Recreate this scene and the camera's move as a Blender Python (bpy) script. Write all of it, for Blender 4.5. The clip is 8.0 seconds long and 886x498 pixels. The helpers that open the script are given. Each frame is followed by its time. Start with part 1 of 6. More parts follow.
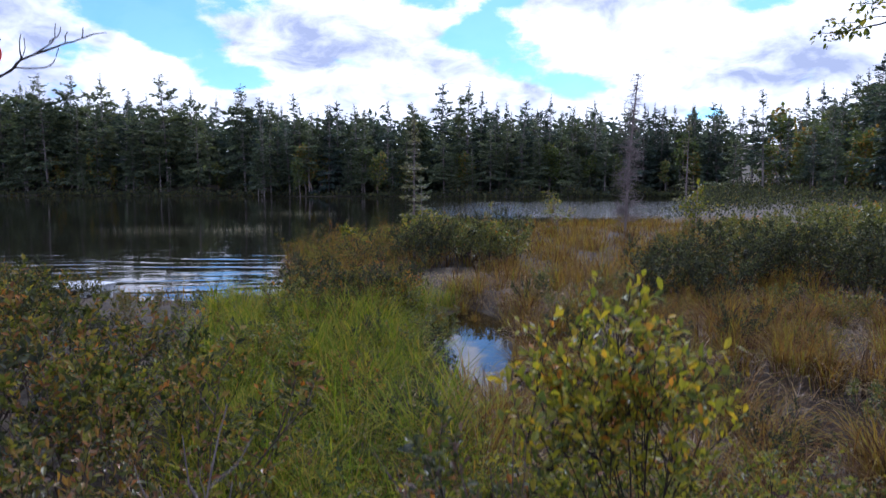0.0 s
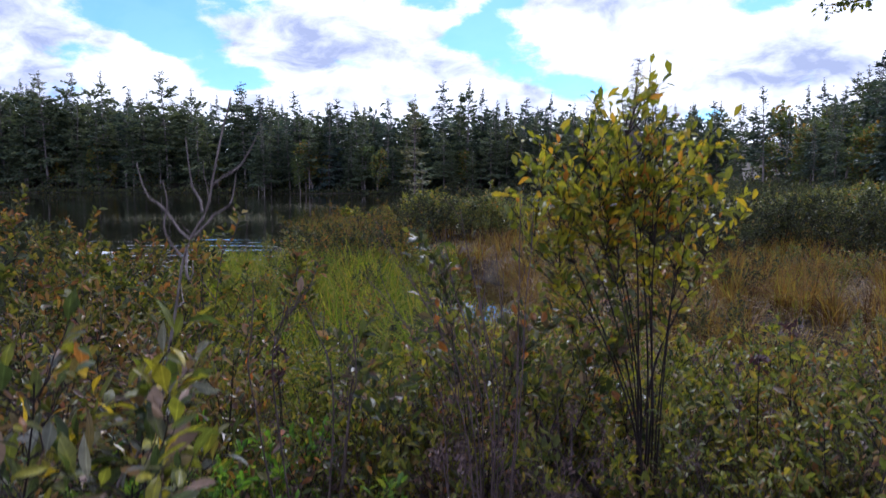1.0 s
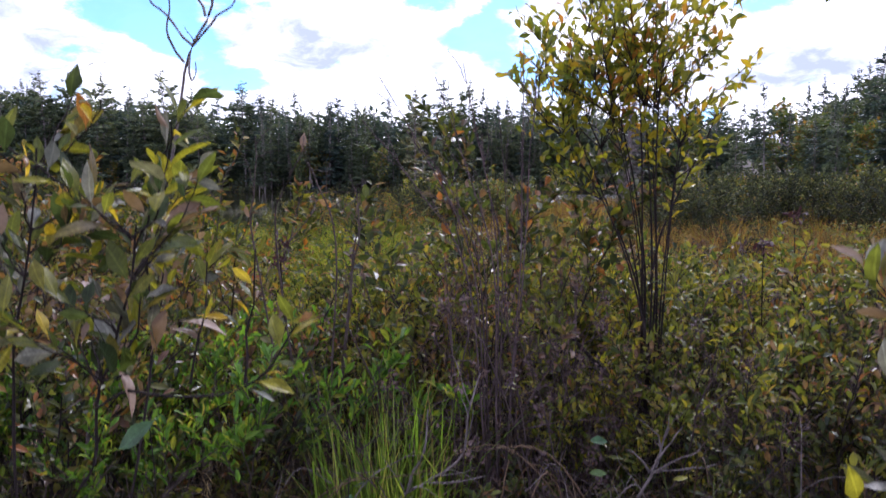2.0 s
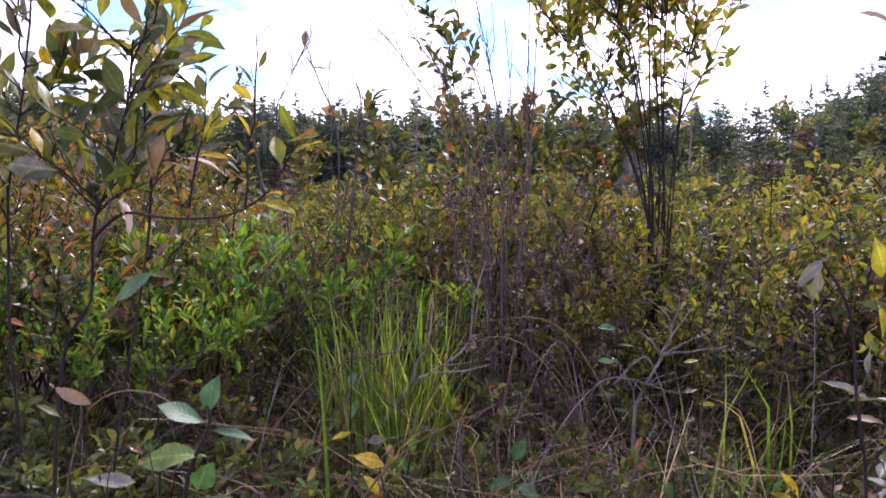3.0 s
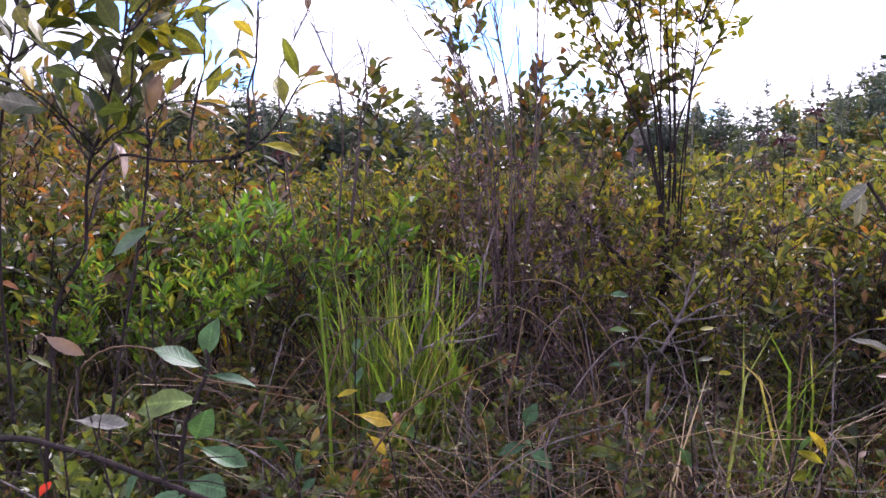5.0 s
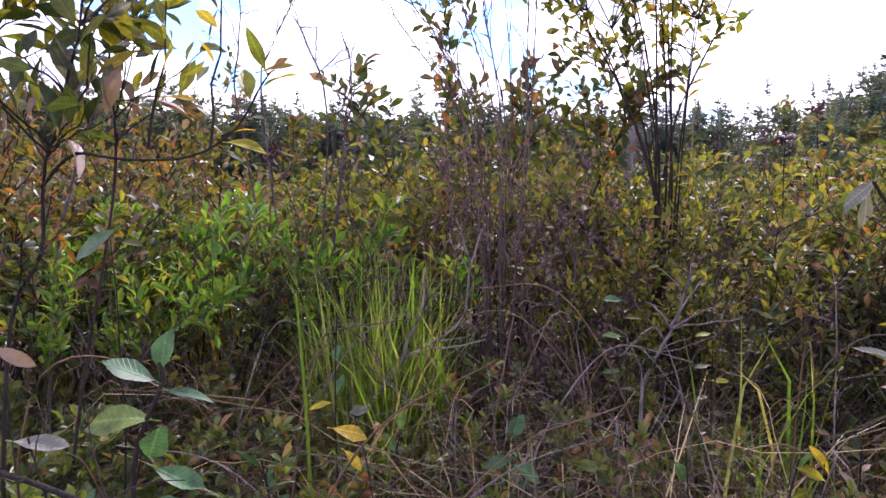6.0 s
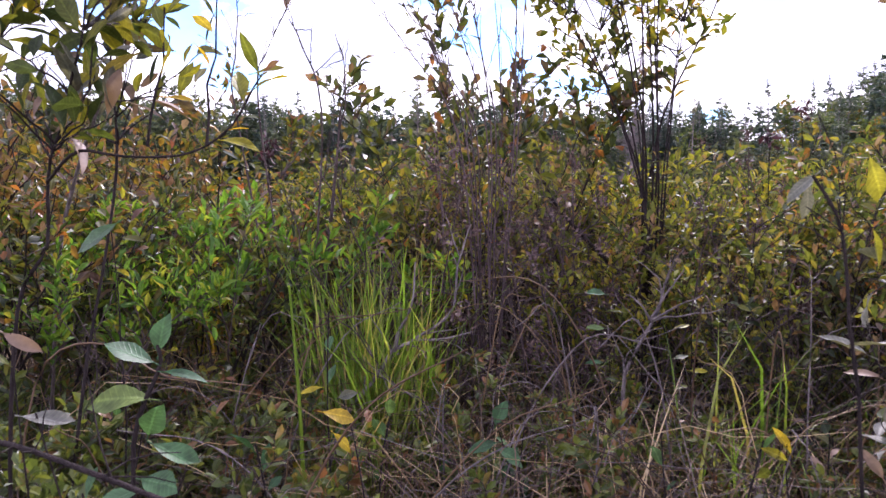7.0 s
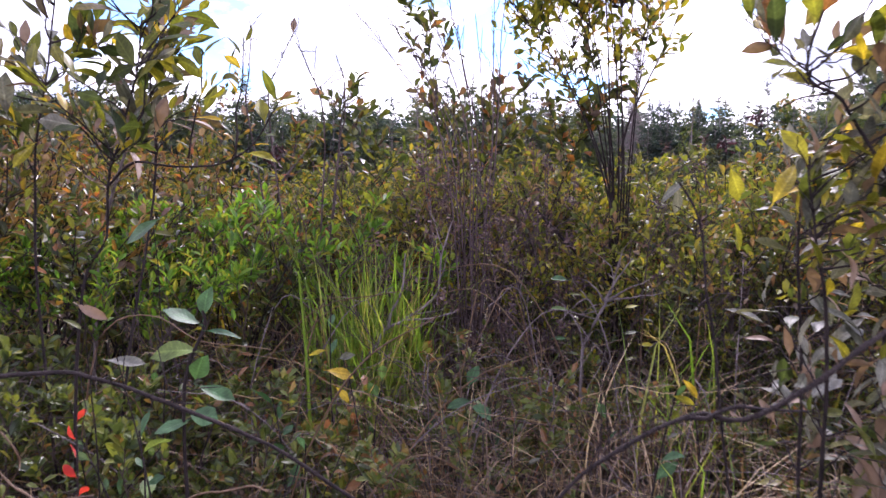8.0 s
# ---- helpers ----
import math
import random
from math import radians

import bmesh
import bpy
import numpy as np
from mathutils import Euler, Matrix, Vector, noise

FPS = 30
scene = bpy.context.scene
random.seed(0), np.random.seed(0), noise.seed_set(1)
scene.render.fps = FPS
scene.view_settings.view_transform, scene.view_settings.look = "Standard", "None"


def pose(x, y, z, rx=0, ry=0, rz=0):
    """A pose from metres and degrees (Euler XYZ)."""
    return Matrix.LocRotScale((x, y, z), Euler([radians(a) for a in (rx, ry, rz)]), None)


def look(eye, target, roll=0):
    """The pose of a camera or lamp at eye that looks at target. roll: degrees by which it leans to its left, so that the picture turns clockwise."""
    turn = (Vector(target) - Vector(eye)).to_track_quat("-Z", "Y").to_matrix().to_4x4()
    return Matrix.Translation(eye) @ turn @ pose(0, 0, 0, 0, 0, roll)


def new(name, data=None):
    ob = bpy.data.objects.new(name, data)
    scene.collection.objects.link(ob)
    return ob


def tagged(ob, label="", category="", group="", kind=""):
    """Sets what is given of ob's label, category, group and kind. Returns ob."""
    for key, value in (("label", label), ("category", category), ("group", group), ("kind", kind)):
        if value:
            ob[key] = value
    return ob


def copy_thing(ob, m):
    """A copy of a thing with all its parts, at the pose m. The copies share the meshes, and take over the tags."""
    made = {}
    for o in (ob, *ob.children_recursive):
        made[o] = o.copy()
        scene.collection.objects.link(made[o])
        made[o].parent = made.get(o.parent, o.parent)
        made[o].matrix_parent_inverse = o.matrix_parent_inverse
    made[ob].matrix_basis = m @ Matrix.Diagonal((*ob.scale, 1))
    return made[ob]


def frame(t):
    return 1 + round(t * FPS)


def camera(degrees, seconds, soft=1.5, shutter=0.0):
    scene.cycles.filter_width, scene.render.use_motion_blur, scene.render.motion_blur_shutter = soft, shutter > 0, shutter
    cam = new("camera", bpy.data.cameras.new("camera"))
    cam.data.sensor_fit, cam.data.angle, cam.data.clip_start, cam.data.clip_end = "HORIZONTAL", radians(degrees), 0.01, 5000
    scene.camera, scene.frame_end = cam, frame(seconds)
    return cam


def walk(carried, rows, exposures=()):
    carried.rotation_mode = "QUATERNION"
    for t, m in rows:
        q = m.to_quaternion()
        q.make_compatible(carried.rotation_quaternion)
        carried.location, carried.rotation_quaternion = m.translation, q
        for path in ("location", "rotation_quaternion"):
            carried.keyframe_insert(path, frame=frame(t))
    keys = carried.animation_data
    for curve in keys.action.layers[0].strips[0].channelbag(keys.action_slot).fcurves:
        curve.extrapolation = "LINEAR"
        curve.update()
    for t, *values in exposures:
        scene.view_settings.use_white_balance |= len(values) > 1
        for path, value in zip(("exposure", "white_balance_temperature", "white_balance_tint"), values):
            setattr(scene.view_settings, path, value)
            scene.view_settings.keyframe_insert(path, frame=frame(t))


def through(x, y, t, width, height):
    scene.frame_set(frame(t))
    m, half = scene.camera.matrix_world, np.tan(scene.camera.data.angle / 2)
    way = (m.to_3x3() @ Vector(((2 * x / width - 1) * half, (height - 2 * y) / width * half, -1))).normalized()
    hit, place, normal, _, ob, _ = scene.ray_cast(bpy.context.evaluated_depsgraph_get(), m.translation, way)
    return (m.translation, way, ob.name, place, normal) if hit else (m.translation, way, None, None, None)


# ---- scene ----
cam = camera(68.0, 8.0, 1.5, 0.4)

PATH = [
    (0, (0.137, 0.131, 2.124), (0.134, 2.121, 1.923), -0.1),
    (0.5, (0.132, 0.112, 1.808), (0.128, 2.102, 1.61), -0.1),
    (1, (0.122, 0.097, 1.563), (0.119, 2.087, 1.365), -0.0),
    (1.5, (0.113, 0.077, 1.366), (0.109, 2.067, 1.169), -0.0),
    (2, (0.115, 0.069, 1.206), (0.11, 2.059, 1.01), -0.1),
    (2.2, (0.116, 0.07, 1.142), (0.11, 2.061, 0.947), -0.2),
    (3.3, (0.101, 0.079, 0.92), (0.091, 2.069, 0.723), -0.1),
    (3.5, (0.097, 0.084, 0.902), (0.088, 2.074, 0.704), -0.1),
    (4, (0.092, 0.092, 0.892), (0.083, 2.082, 0.695), -0.0),
    (4.5, (0.087, 0.092, 0.888), (0.077, 2.082, 0.689), -0.0),
    (6, (0.122, 0.161, 0.886), (0.109, 2.151, 0.689), -0.1),
    (6.5, (0.133, 0.157, 0.884), (0.119, 2.147, 0.687), -0.1),
    (7, (0.145, 0.114, 0.88), (0.13, 2.104, 0.684), -0.1),
    (7.5, (0.161, 0.02, 0.89), (0.144, 2.01, 0.691), -0.1),
    (8, (0.182, -0.111, 0.887), (0.165, 1.879, 0.688), -0.2),
]
walk(cam, [(t, look(eye, target, roll)) for t, eye, target, roll in PATH], exposures=[(0.0, -0.36, 5380, 20), (1.0, -0.34, 5450, 21), (2.0, 0.1, 5680, 25), (3.3, 0.68, 5950, 33), (8.0, 0.72, 5950, 33)])


# ---------------------------------------------------------------- world, sun
SUN_ELEV, SUN_TURN = 46.0, 18.0      # degrees above the horizon, degrees to the right of straight ahead


def node(nt, kind, x=0, y=0, **values):
    n = nt.nodes.new(kind)
    n.location = (x, y)
    for key, value in values.items():
        n.inputs[key].default_value = value
    return n


def build_world():
    w = bpy.data.worlds.new("sky")
    scene.world = w
    w.use_nodes = True
    nt = w.node_tree
    nt.nodes.clear()
    out = node(nt, "ShaderNodeOutputWorld")
    sky = node(nt, "ShaderNodeTexSky")
    sky.sky_type, sky.sun_disc, sky.ozone_density, sky.dust_density = "NISHITA", False, 4.0, 0.2
    sky.sun_elevation, sky.sun_rotation = radians(SUN_ELEV), radians(SUN_TURN)
    blue = node(nt, "ShaderNodeBackground", Strength=0.2)
    deep = node(nt, "ShaderNodeVectorMath"); deep.operation = "MULTIPLY"
    deep.inputs[1].default_value = (0.72, 1.0, 1.12)
    nt.links.new(sky.outputs[0], deep.inputs[0])
    nt.links.new(deep.outputs[0], blue.inputs[0])
    # clouds: noise on a flat layer overhead, so that they crowd towards the horizon
    tc = node(nt, "ShaderNodeTexCoord")
    sep = node(nt, "ShaderNodeSeparateXYZ")
    nt.links.new(tc.outputs["Generated"], sep.inputs[0])
    lift = node(nt, "ShaderNodeMath")
    lift.operation = "ADD"
    lift.inputs[1].default_value = 0.4
    nt.links.new(sep.outputs[2], lift.inputs[0])
    flat = []
    for k in (0, 1):
        d = node(nt, "ShaderNodeMath")
        d.operation = "DIVIDE"
        nt.links.new(sep.outputs[k], d.inputs[0])
        nt.links.new(lift.outputs[0], d.inputs[1])
        flat.append(d)
    comb = node(nt, "ShaderNodeCombineXYZ")
    nt.links.new(flat[0].outputs[0], comb.inputs[0])
    nt.links.new(flat[1].outputs[0], comb.inputs[1])
    comb.inputs[2].default_value = 3.7
    n1 = node(nt, "ShaderNodeTexNoise", Scale=5.2, Detail=9.0, Roughness=0.62, Distortion=0.1)
    nt.links.new(comb.outputs[0], n1.inputs["Vector"])
    def blots(spots):
        """Soft ellipses in the sky ahead: x and z of the direction, half width, half height, depth."""
        total = None
        for dx, dz, half, tall, depth in spots:
            mx = node(nt, "ShaderNodeMath"); mx.operation = "MULTIPLY_ADD"
            mx.inputs[1].default_value, mx.inputs[2].default_value = 1 / half, -dx / half
            nt.links.new(sep.outputs[0], mx.inputs[0])
            mz = node(nt, "ShaderNodeMath"); mz.operation = "MULTIPLY_ADD"
            mz.inputs[1].default_value, mz.inputs[2].default_value = 1 / tall, -dz / tall
            nt.links.new(sep.outputs[2], mz.inputs[0])
            c = node(nt, "ShaderNodeCombineXYZ")
            nt.links.new(mx.outputs[0], c.inputs[0])
            nt.links.new(mz.outputs[0], c.inputs[1])
            ln = node(nt, "ShaderNodeVectorMath"); ln.operation = "LENGTH"
            nt.links.new(c.outputs[0], ln.inputs[0])
            mr = node(nt, "ShaderNodeMapRange")
            mr.interpolation_type = "SMOOTHSTEP"
            mr.inputs["From Min"].default_value, mr.inputs["From Max"].default_value = 0.3, 1.5
            mr.inputs["To Min"].default_value, mr.inputs["To Max"].default_value = depth, 0.0
            nt.links.new(ln.outputs["Value"], mr.inputs[0])
            if total is None:
                total = mr
            else:
                add = node(nt, "ShaderNodeMath"); add.operation = "ADD"
                nt.links.new(total.outputs[0], add.inputs[0])
                nt.links.new(mr.outputs[0], add.inputs[1])
                total = add
        return total

    # breaks in the cloud ahead, and more open sky higher up
    gaps = blots(((-0.40, 0.225, 0.075, 0.032, 0.32), (-0.35, 0.19, 0.06, 0.026, 0.26), (-0.295, 0.148, 0.06, 0.026, 0.34), (-0.46, 0.165, 0.05, 0.02, 0.2),
                  (-0.02, 0.262, 0.05, 0.02, 0.3), (0.045, 0.215, 0.05, 0.034, 0.36), (0.12, 0.175, 0.055, 0.03, 0.34), (0.19, 0.14, 0.05, 0.022, 0.32), (0.08, 0.265, 0.04, 0.02, 0.26),
                  (0.42, 0.235, 0.05, 0.018, 0.34), (0.36, 0.095, 0.03, 0.012, 0.25), (-0.62, 0.27, 0.05, 0.02, 0.25), (-0.32, 0.25, 0.10, 0.02, 0.2), (-0.54, 0.255, 0.05, 0.018, 0.28)))
    high = node(nt, "ShaderNodeMapRange"); high.interpolation_type = "SMOOTHSTEP"
    high.inputs["From Min"].default_value, high.inputs["From Max"].default_value = 0.26, 0.42
    high.inputs["To Max"].default_value = 0.14
    nt.links.new(sep.outputs[2], high.inputs[0])
    open_sky = node(nt, "ShaderNodeMath"); open_sky.operation = "ADD"
    nt.links.new(gaps.outputs[0], open_sky.inputs[0])
    nt.links.new(high.outputs[0], open_sky.inputs[1])
    gaps = open_sky
    sub = node(nt, "ShaderNodeMath"); sub.operation = "SUBTRACT"
    nt.links.new(n1.outputs[0], sub.inputs[0])
    nt.links.new(gaps.outputs[0], sub.inputs[1])
    cover = node(nt, "ShaderNodeMapRange")
    cover.interpolation_type = "SMOOTHSTEP"
    cover.inputs["To Min"].default_value = 0.06
    cover.inputs["From Min"].default_value, cover.inputs["From Max"].default_value = 0.22, 0.40
    nt.links.new(sub.outputs[0], cover.inputs[0])
    # grey undersides
    n2 = node(nt, "ShaderNodeTexNoise", Scale=3.6, Detail=5.0, Roughness=0.5, Distortion=0.3)
    nt.links.new(comb.outputs[0], n2.inputs["Vector"])
    shade = blots(((-0.22, 0.20, 0.12, 0.03, 0.13), (-0.15, 0.18, 0.08, 0.024, 0.1), (0.25, 0.262, 0.13, 0.036, 0.14), (0.40, 0.16, 0.10, 0.036, 0.13), (0.46, 0.14, 0.09, 0.022, 0.1), (-0.10, 0.13, 0.08, 0.02, 0.09), (-0.5, 0.2, 0.09, 0.035, 0.13), (-0.56, 0.14, 0.09, 0.03, 0.12), (-0.36, 0.235, 0.06, 0.02, 0.1)))
    n3 = node(nt, "ShaderNodeTexNoise", Scale=9.0, Detail=7.0, Roughness=0.6, Distortion=0.4)
    nt.links.new(comb.outputs[0], n3.inputs["Vector"])
    rag = node(nt, "ShaderNodeMath"); rag.operation = "MULTIPLY_ADD"
    rag.inputs[1].default_value = 0.75
    nt.links.new(n3.outputs[0], rag.inputs[0])
    fade = node(nt, "ShaderNodeMath"); fade.operation = "MULTIPLY_ADD"
    fade.inputs[1].default_value, fade.inputs[2].default_value = 0.5, -0.11
    nt.links.new(n2.outputs[0], fade.inputs[0])
    nt.links.new(fade.outputs[0], rag.inputs[2])
    under = node(nt, "ShaderNodeMath"); under.operation = "SUBTRACT"
    nt.links.new(rag.outputs[0], under.inputs[0])
    nt.links.new(shade.outputs[0], under.inputs[1])
    ramp = node(nt, "ShaderNodeValToRGB")
    ramp.color_ramp.elements[0].position, ramp.color_ramp.elements[0].color = 0.28, (0.36, 0.40, 0.50, 1)
    ramp.color_ramp.elements[1].position, ramp.color_ramp.elements[1].color = 0.56, (1.0, 1.0, 1.0, 1)
    nt.links.new(under.outputs[0], ramp.inputs[0])
    white = node(nt, "ShaderNodeBackground", Strength=1.85)
    nt.links.new(ramp.outputs[0], white.inputs[0])
    mix = node(nt, "ShaderNodeMixShader")
    nt.links.new(cover.outputs[0], mix.inputs[0])
    nt.links.new(blue.outputs[0], mix.inputs[1])
    nt.links.new(white.outputs[0], mix.inputs[2])
    nt.links.new(mix.outputs[0], out.inputs[0])


build_world()
sun = new("sun", bpy.data.lights.new("sun", "SUN"))
sun.data.energy, sun.data.angle, sun.data.color = 4.6, radians(3), (1.0, 0.95, 0.88)
_e, _t = radians(SUN_ELEV), radians(SUN_TURN)
sun.matrix_world = look((0, 0, 60), (0 - 60 * math.cos(_e) * math.sin(_t), 0 - 60 * math.cos(_e) * math.cos(_t), 60 - 60 * math.sin(_e)))


# ---------------------------------------------------------------- materials
def base_material(name):
    m = bpy.data.materials.new(name)
    m.use_nodes = True
    nt = m.node_tree
    nt.nodes.clear()
    return m, nt, node(nt, "ShaderNodeOutputMaterial")


def ramp_node(nt, stops):
    r = node(nt, "ShaderNodeValToRGB")
    el = r.color_ramp.elements
    while len(el) < len(stops):
        el.new(0.5)
    for e, (p, c) in zip(el, stops):
        e.position, e.color = p, (*c, 1)
    return r


def leaf_material(name, stops, through=0.32, rough=0.42, spec=0.5, patch=None, solo=False, own=0.16, tone=1.0):
    """Leaf blade: every leaf its own tint, mottled, glossy on top, light passing through."""
    m, nt, out = base_material(name)
    geo = node(nt, "ShaderNodeNewGeometry")
    info = node(nt, "ShaderNodeObjectInfo")
    add = node(nt, "ShaderNodeMath"); add.operation = "MULTIPLY_ADD"
    add.inputs[1].default_value = 0.95 if solo else own
    nt.links.new(info.outputs["Random"], add.inputs[0])
    if solo:
        add.inputs[2].default_value = 0.1
    else:
        nt.links.new(geo.outputs["Random Per Island"], add.inputs[2])
    sub = node(nt, "ShaderNodeMath"); sub.operation = "SUBTRACT"
    sub.inputs[1].default_value = 0.08 if solo else own / 2
    nt.links.new(add.outputs[0], sub.inputs[0])
    # whole twigs turn colour together: a slow drift through space
    nz = node(nt, "ShaderNodeTexNoise", Scale=patch or 3.0, Detail=2.0)
    nt.links.new(geo.outputs["Position"], nz.inputs["Vector"])
    drift = node(nt, "ShaderNodeMath"); drift.operation = "MULTIPLY_ADD"
    drift.inputs[1].default_value, drift.inputs[2].default_value = (0.4, -0.2) if solo else (0.6, -0.32)
    nt.links.new(nz.outputs[0], drift.inputs[0])
    tot = node(nt, "ShaderNodeMath"); tot.operation = "ADD"
    nt.links.new(sub.outputs[0], tot.inputs[0])
    nt.links.new(drift.outputs[0], tot.inputs[1])
    r = ramp_node(nt, [(p, tuple(c * tone for c in rgb)) for p, rgb in stops])
    nt.links.new(tot.outputs[0], r.inputs[0])
    mott = node(nt, "ShaderNodeTexNoise", Scale=160.0, Detail=3.0)
    nt.links.new(geo.outputs["Position"], mott.inputs["Vector"])
    mr = node(nt, "ShaderNodeMapRange")
    mr.inputs["To Min"].default_value, mr.inputs["To Max"].default_value = 0.62, 1.32
    nt.links.new(mott.outputs[0], mr.inputs[0])
    mul = node(nt, "ShaderNodeVectorMath"); mul.operation = "SCALE"
    nt.links.new(r.outputs[0], mul.inputs[0])
    nt.links.new(mr.outputs[0], mul.inputs["Scale"])
    p = node(nt, "ShaderNodeBsdfPrincipled", Roughness=rough)
    p.inputs["Specular IOR Level"].default_value = spec
    if solo:
        tc = node(nt, "ShaderNodeTexCoord")
        ax = node(nt, "ShaderNodeSeparateXYZ")
        nt.links.new(tc.outputs["Object"], ax.inputs[0])
        away = node(nt, "ShaderNodeMath"); away.operation = "ABSOLUTE"
        nt.links.new(ax.outputs[0], away.inputs[0])
        slant = node(nt, "ShaderNodeMath"); slant.operation = "MULTIPLY_ADD"
        slant.inputs[1].default_value = -0.7
        nt.links.new(away.outputs[0], slant.inputs[0]); nt.links.new(ax.outputs[1], slant.inputs[2])
        beat = node(nt, "ShaderNodeMath"); beat.operation = "MULTIPLY"
        beat.inputs[1].default_value = 62.0
        nt.links.new(slant.outputs[0], beat.inputs[0])
        wave = node(nt, "ShaderNodeMath"); wave.operation = "SINE"
        nt.links.new(beat.outputs[0], wave.inputs[0])
        rib = node(nt, "ShaderNodeMapRange")
        rib.inputs["From Min"].default_value, rib.inputs["From Max"].default_value = 0.008, 0.03
        rib.inputs["To Min"].default_value, rib.inputs["To Max"].default_value = 1.45, 1.0
        nt.links.new(away.outputs[0], rib.inputs[0])
        vein = node(nt, "ShaderNodeMapRange")
        vein.inputs["From Min"].default_value, vein.inputs["From Max"].default_value = 0.55, 1.0
        vein.inputs["To Min"].default_value, vein.inputs["To Max"].default_value = 0.95, 1.18
        nt.links.new(wave.outputs[0], vein.inputs[0])
        both = node(nt, "ShaderNodeMath"); both.operation = "MULTIPLY"
        nt.links.new(rib.outputs[0], both.inputs[0]); nt.links.new(vein.outputs[0], both.inputs[1])
        spot = node(nt, "ShaderNodeTexNoise", Scale=38.0, Detail=3.0, Roughness=0.7)
        nt.links.new(geo.outputs["Position"], spot.inputs["Vector"])
        sm = node(nt, "ShaderNodeMapRange")
        sm.inputs["From Min"].default_value, sm.inputs["From Max"].default_value = 0.3, 0.7
        sm.inputs["To Min"].default_value, sm.inputs["To Max"].default_value = 0.55, 1.35
        nt.links.new(spot.outputs[0], sm.inputs[0])
        all3 = node(nt, "ShaderNodeMath"); all3.operation = "MULTIPLY"
        nt.links.new(both.outputs[0], all3.inputs[0]); nt.links.new(sm.outputs[0], all3.inputs[1])
        veined = node(nt, "ShaderNodeVectorMath"); veined.operation = "SCALE"
        nt.links.new(mul.outputs[0], veined.inputs[0]); nt.links.new(all3.outputs[0], veined.inputs["Scale"])
        mul = veined
        bp = node(nt, "ShaderNodeBump", Strength=0.5, Distance=0.0015)
        nt.links.new(both.outputs[0], bp.inputs["Height"])
        nt.links.new(bp.outputs[0], p.inputs["Normal"])
    nt.links.new(mul.outputs[0], p.inputs["Base Color"])
    t = node(nt, "ShaderNodeBsdfTranslucent")
    gain = node(nt, "ShaderNodeVectorMath"); gain.operation = "MULTIPLY"
    gain.inputs[1].default_value = (1.55, 1.5, 0.7)
    nt.links.new(mul.outputs[0], gain.inputs[0])
    nt.links.new(gain.outputs[0], t.inputs["Color"])
    mx = node(nt, "ShaderNodeMixShader", Fac=through)
    nt.links.new(p.outputs[0], mx.inputs[1])
    nt.links.new(t.outputs[0], mx.inputs[2])
    nt.links.new(mx.outputs[0], out.inputs[0])
    return m


def bark_material(name, dark, light, scale=40.0, rough=0.85):
    m, nt, out = base_material(name)
    geo = node(nt, "ShaderNodeNewGeometry")
    mp = node(nt, "ShaderNodeMapping")
    mp.inputs["Scale"].default_value = (1, 1, 0.25)
    nt.links.new(geo.outputs["Position"], mp.inputs["Vector"])
    nz = node(nt, "ShaderNodeTexNoise", Scale=scale, Detail=6.0, Roughness=0.65)
    nt.links.new(mp.outputs[0], nz.inputs["Vector"])
    r = ramp_node(nt, [(0.3, dark), (0.7, light)])
    nt.links.new(nz.outputs[0], r.inputs[0])
    p = node(nt, "ShaderNodeBsdfPrincipled", Roughness=rough)
    p.inputs["Specular IOR Level"].default_value = 0.2
    nt.links.new(r.outputs[0], p.inputs["Base Color"])
    b = node(nt, "ShaderNodeBump", Strength=0.9, Distance=0.02)
    nt.links.new(nz.outputs[0], b.inputs["Height"])
    nt.links.new(b.outputs[0], p.inputs["Normal"])
    nt.links.new(p.outputs[0], out.inputs[0])
    return m


M = {}
M["holly"] = leaf_material("olive_leaf", [(0.0, (0.040, 0.063, 0.026)), (0.35, (0.103, 0.131, 0.028)), (0.65, (0.205, 0.211, 0.035)), (0.82, (0.296, 0.239, 0.038)), (0.9, (0.194, 0.103, 0.054)), (0.96, (0.228, 0.182, 0.162)), (1.0, (0.25, 0.12, 0.04))], through=0.5, rough=0.48, spec=0.26, tone=0.7)
M["holly_solo"] = leaf_material("single_olive_leaf", [(0.0, (0.035, 0.055, 0.028)), (0.3, (0.075, 0.10, 0.026)), (0.55, (0.14, 0.155, 0.026)), (0.75, (0.22, 0.20, 0.026)), (0.86, (0.12, 0.085, 0.06)), (0.93, (0.13, 0.135, 0.12)), (1.0, (0.26, 0.11, 0.035))], through=0.48, rough=0.4, spec=0.32, solo=True, tone=0.68)
M["dim"] = leaf_material("dark_browning_leaf", [(0.0, (0.02, 0.03, 0.016)), (0.4, (0.05, 0.065, 0.02)), (0.72, (0.105, 0.11, 0.024)), (0.86, (0.095, 0.055, 0.042)), (0.95, (0.15, 0.11, 0.10)), (1.0, (0.26, 0.10, 0.03))], through=0.52, rough=0.42, spec=0.35, tone=0.85)
M["yellow"] = leaf_material("yellowing_leaf", [(0.0, (0.05, 0.075, 0.02)), (0.3, (0.12, 0.145, 0.024)), (0.6, (0.22, 0.225, 0.026)), (0.82, (0.33, 0.27, 0.028)), (0.9, (0.19, 0.15, 0.11)), (1.0, (0.26, 0.14, 0.04))], through=0.45, rough=0.48, spec=0.26, tone=0.72)
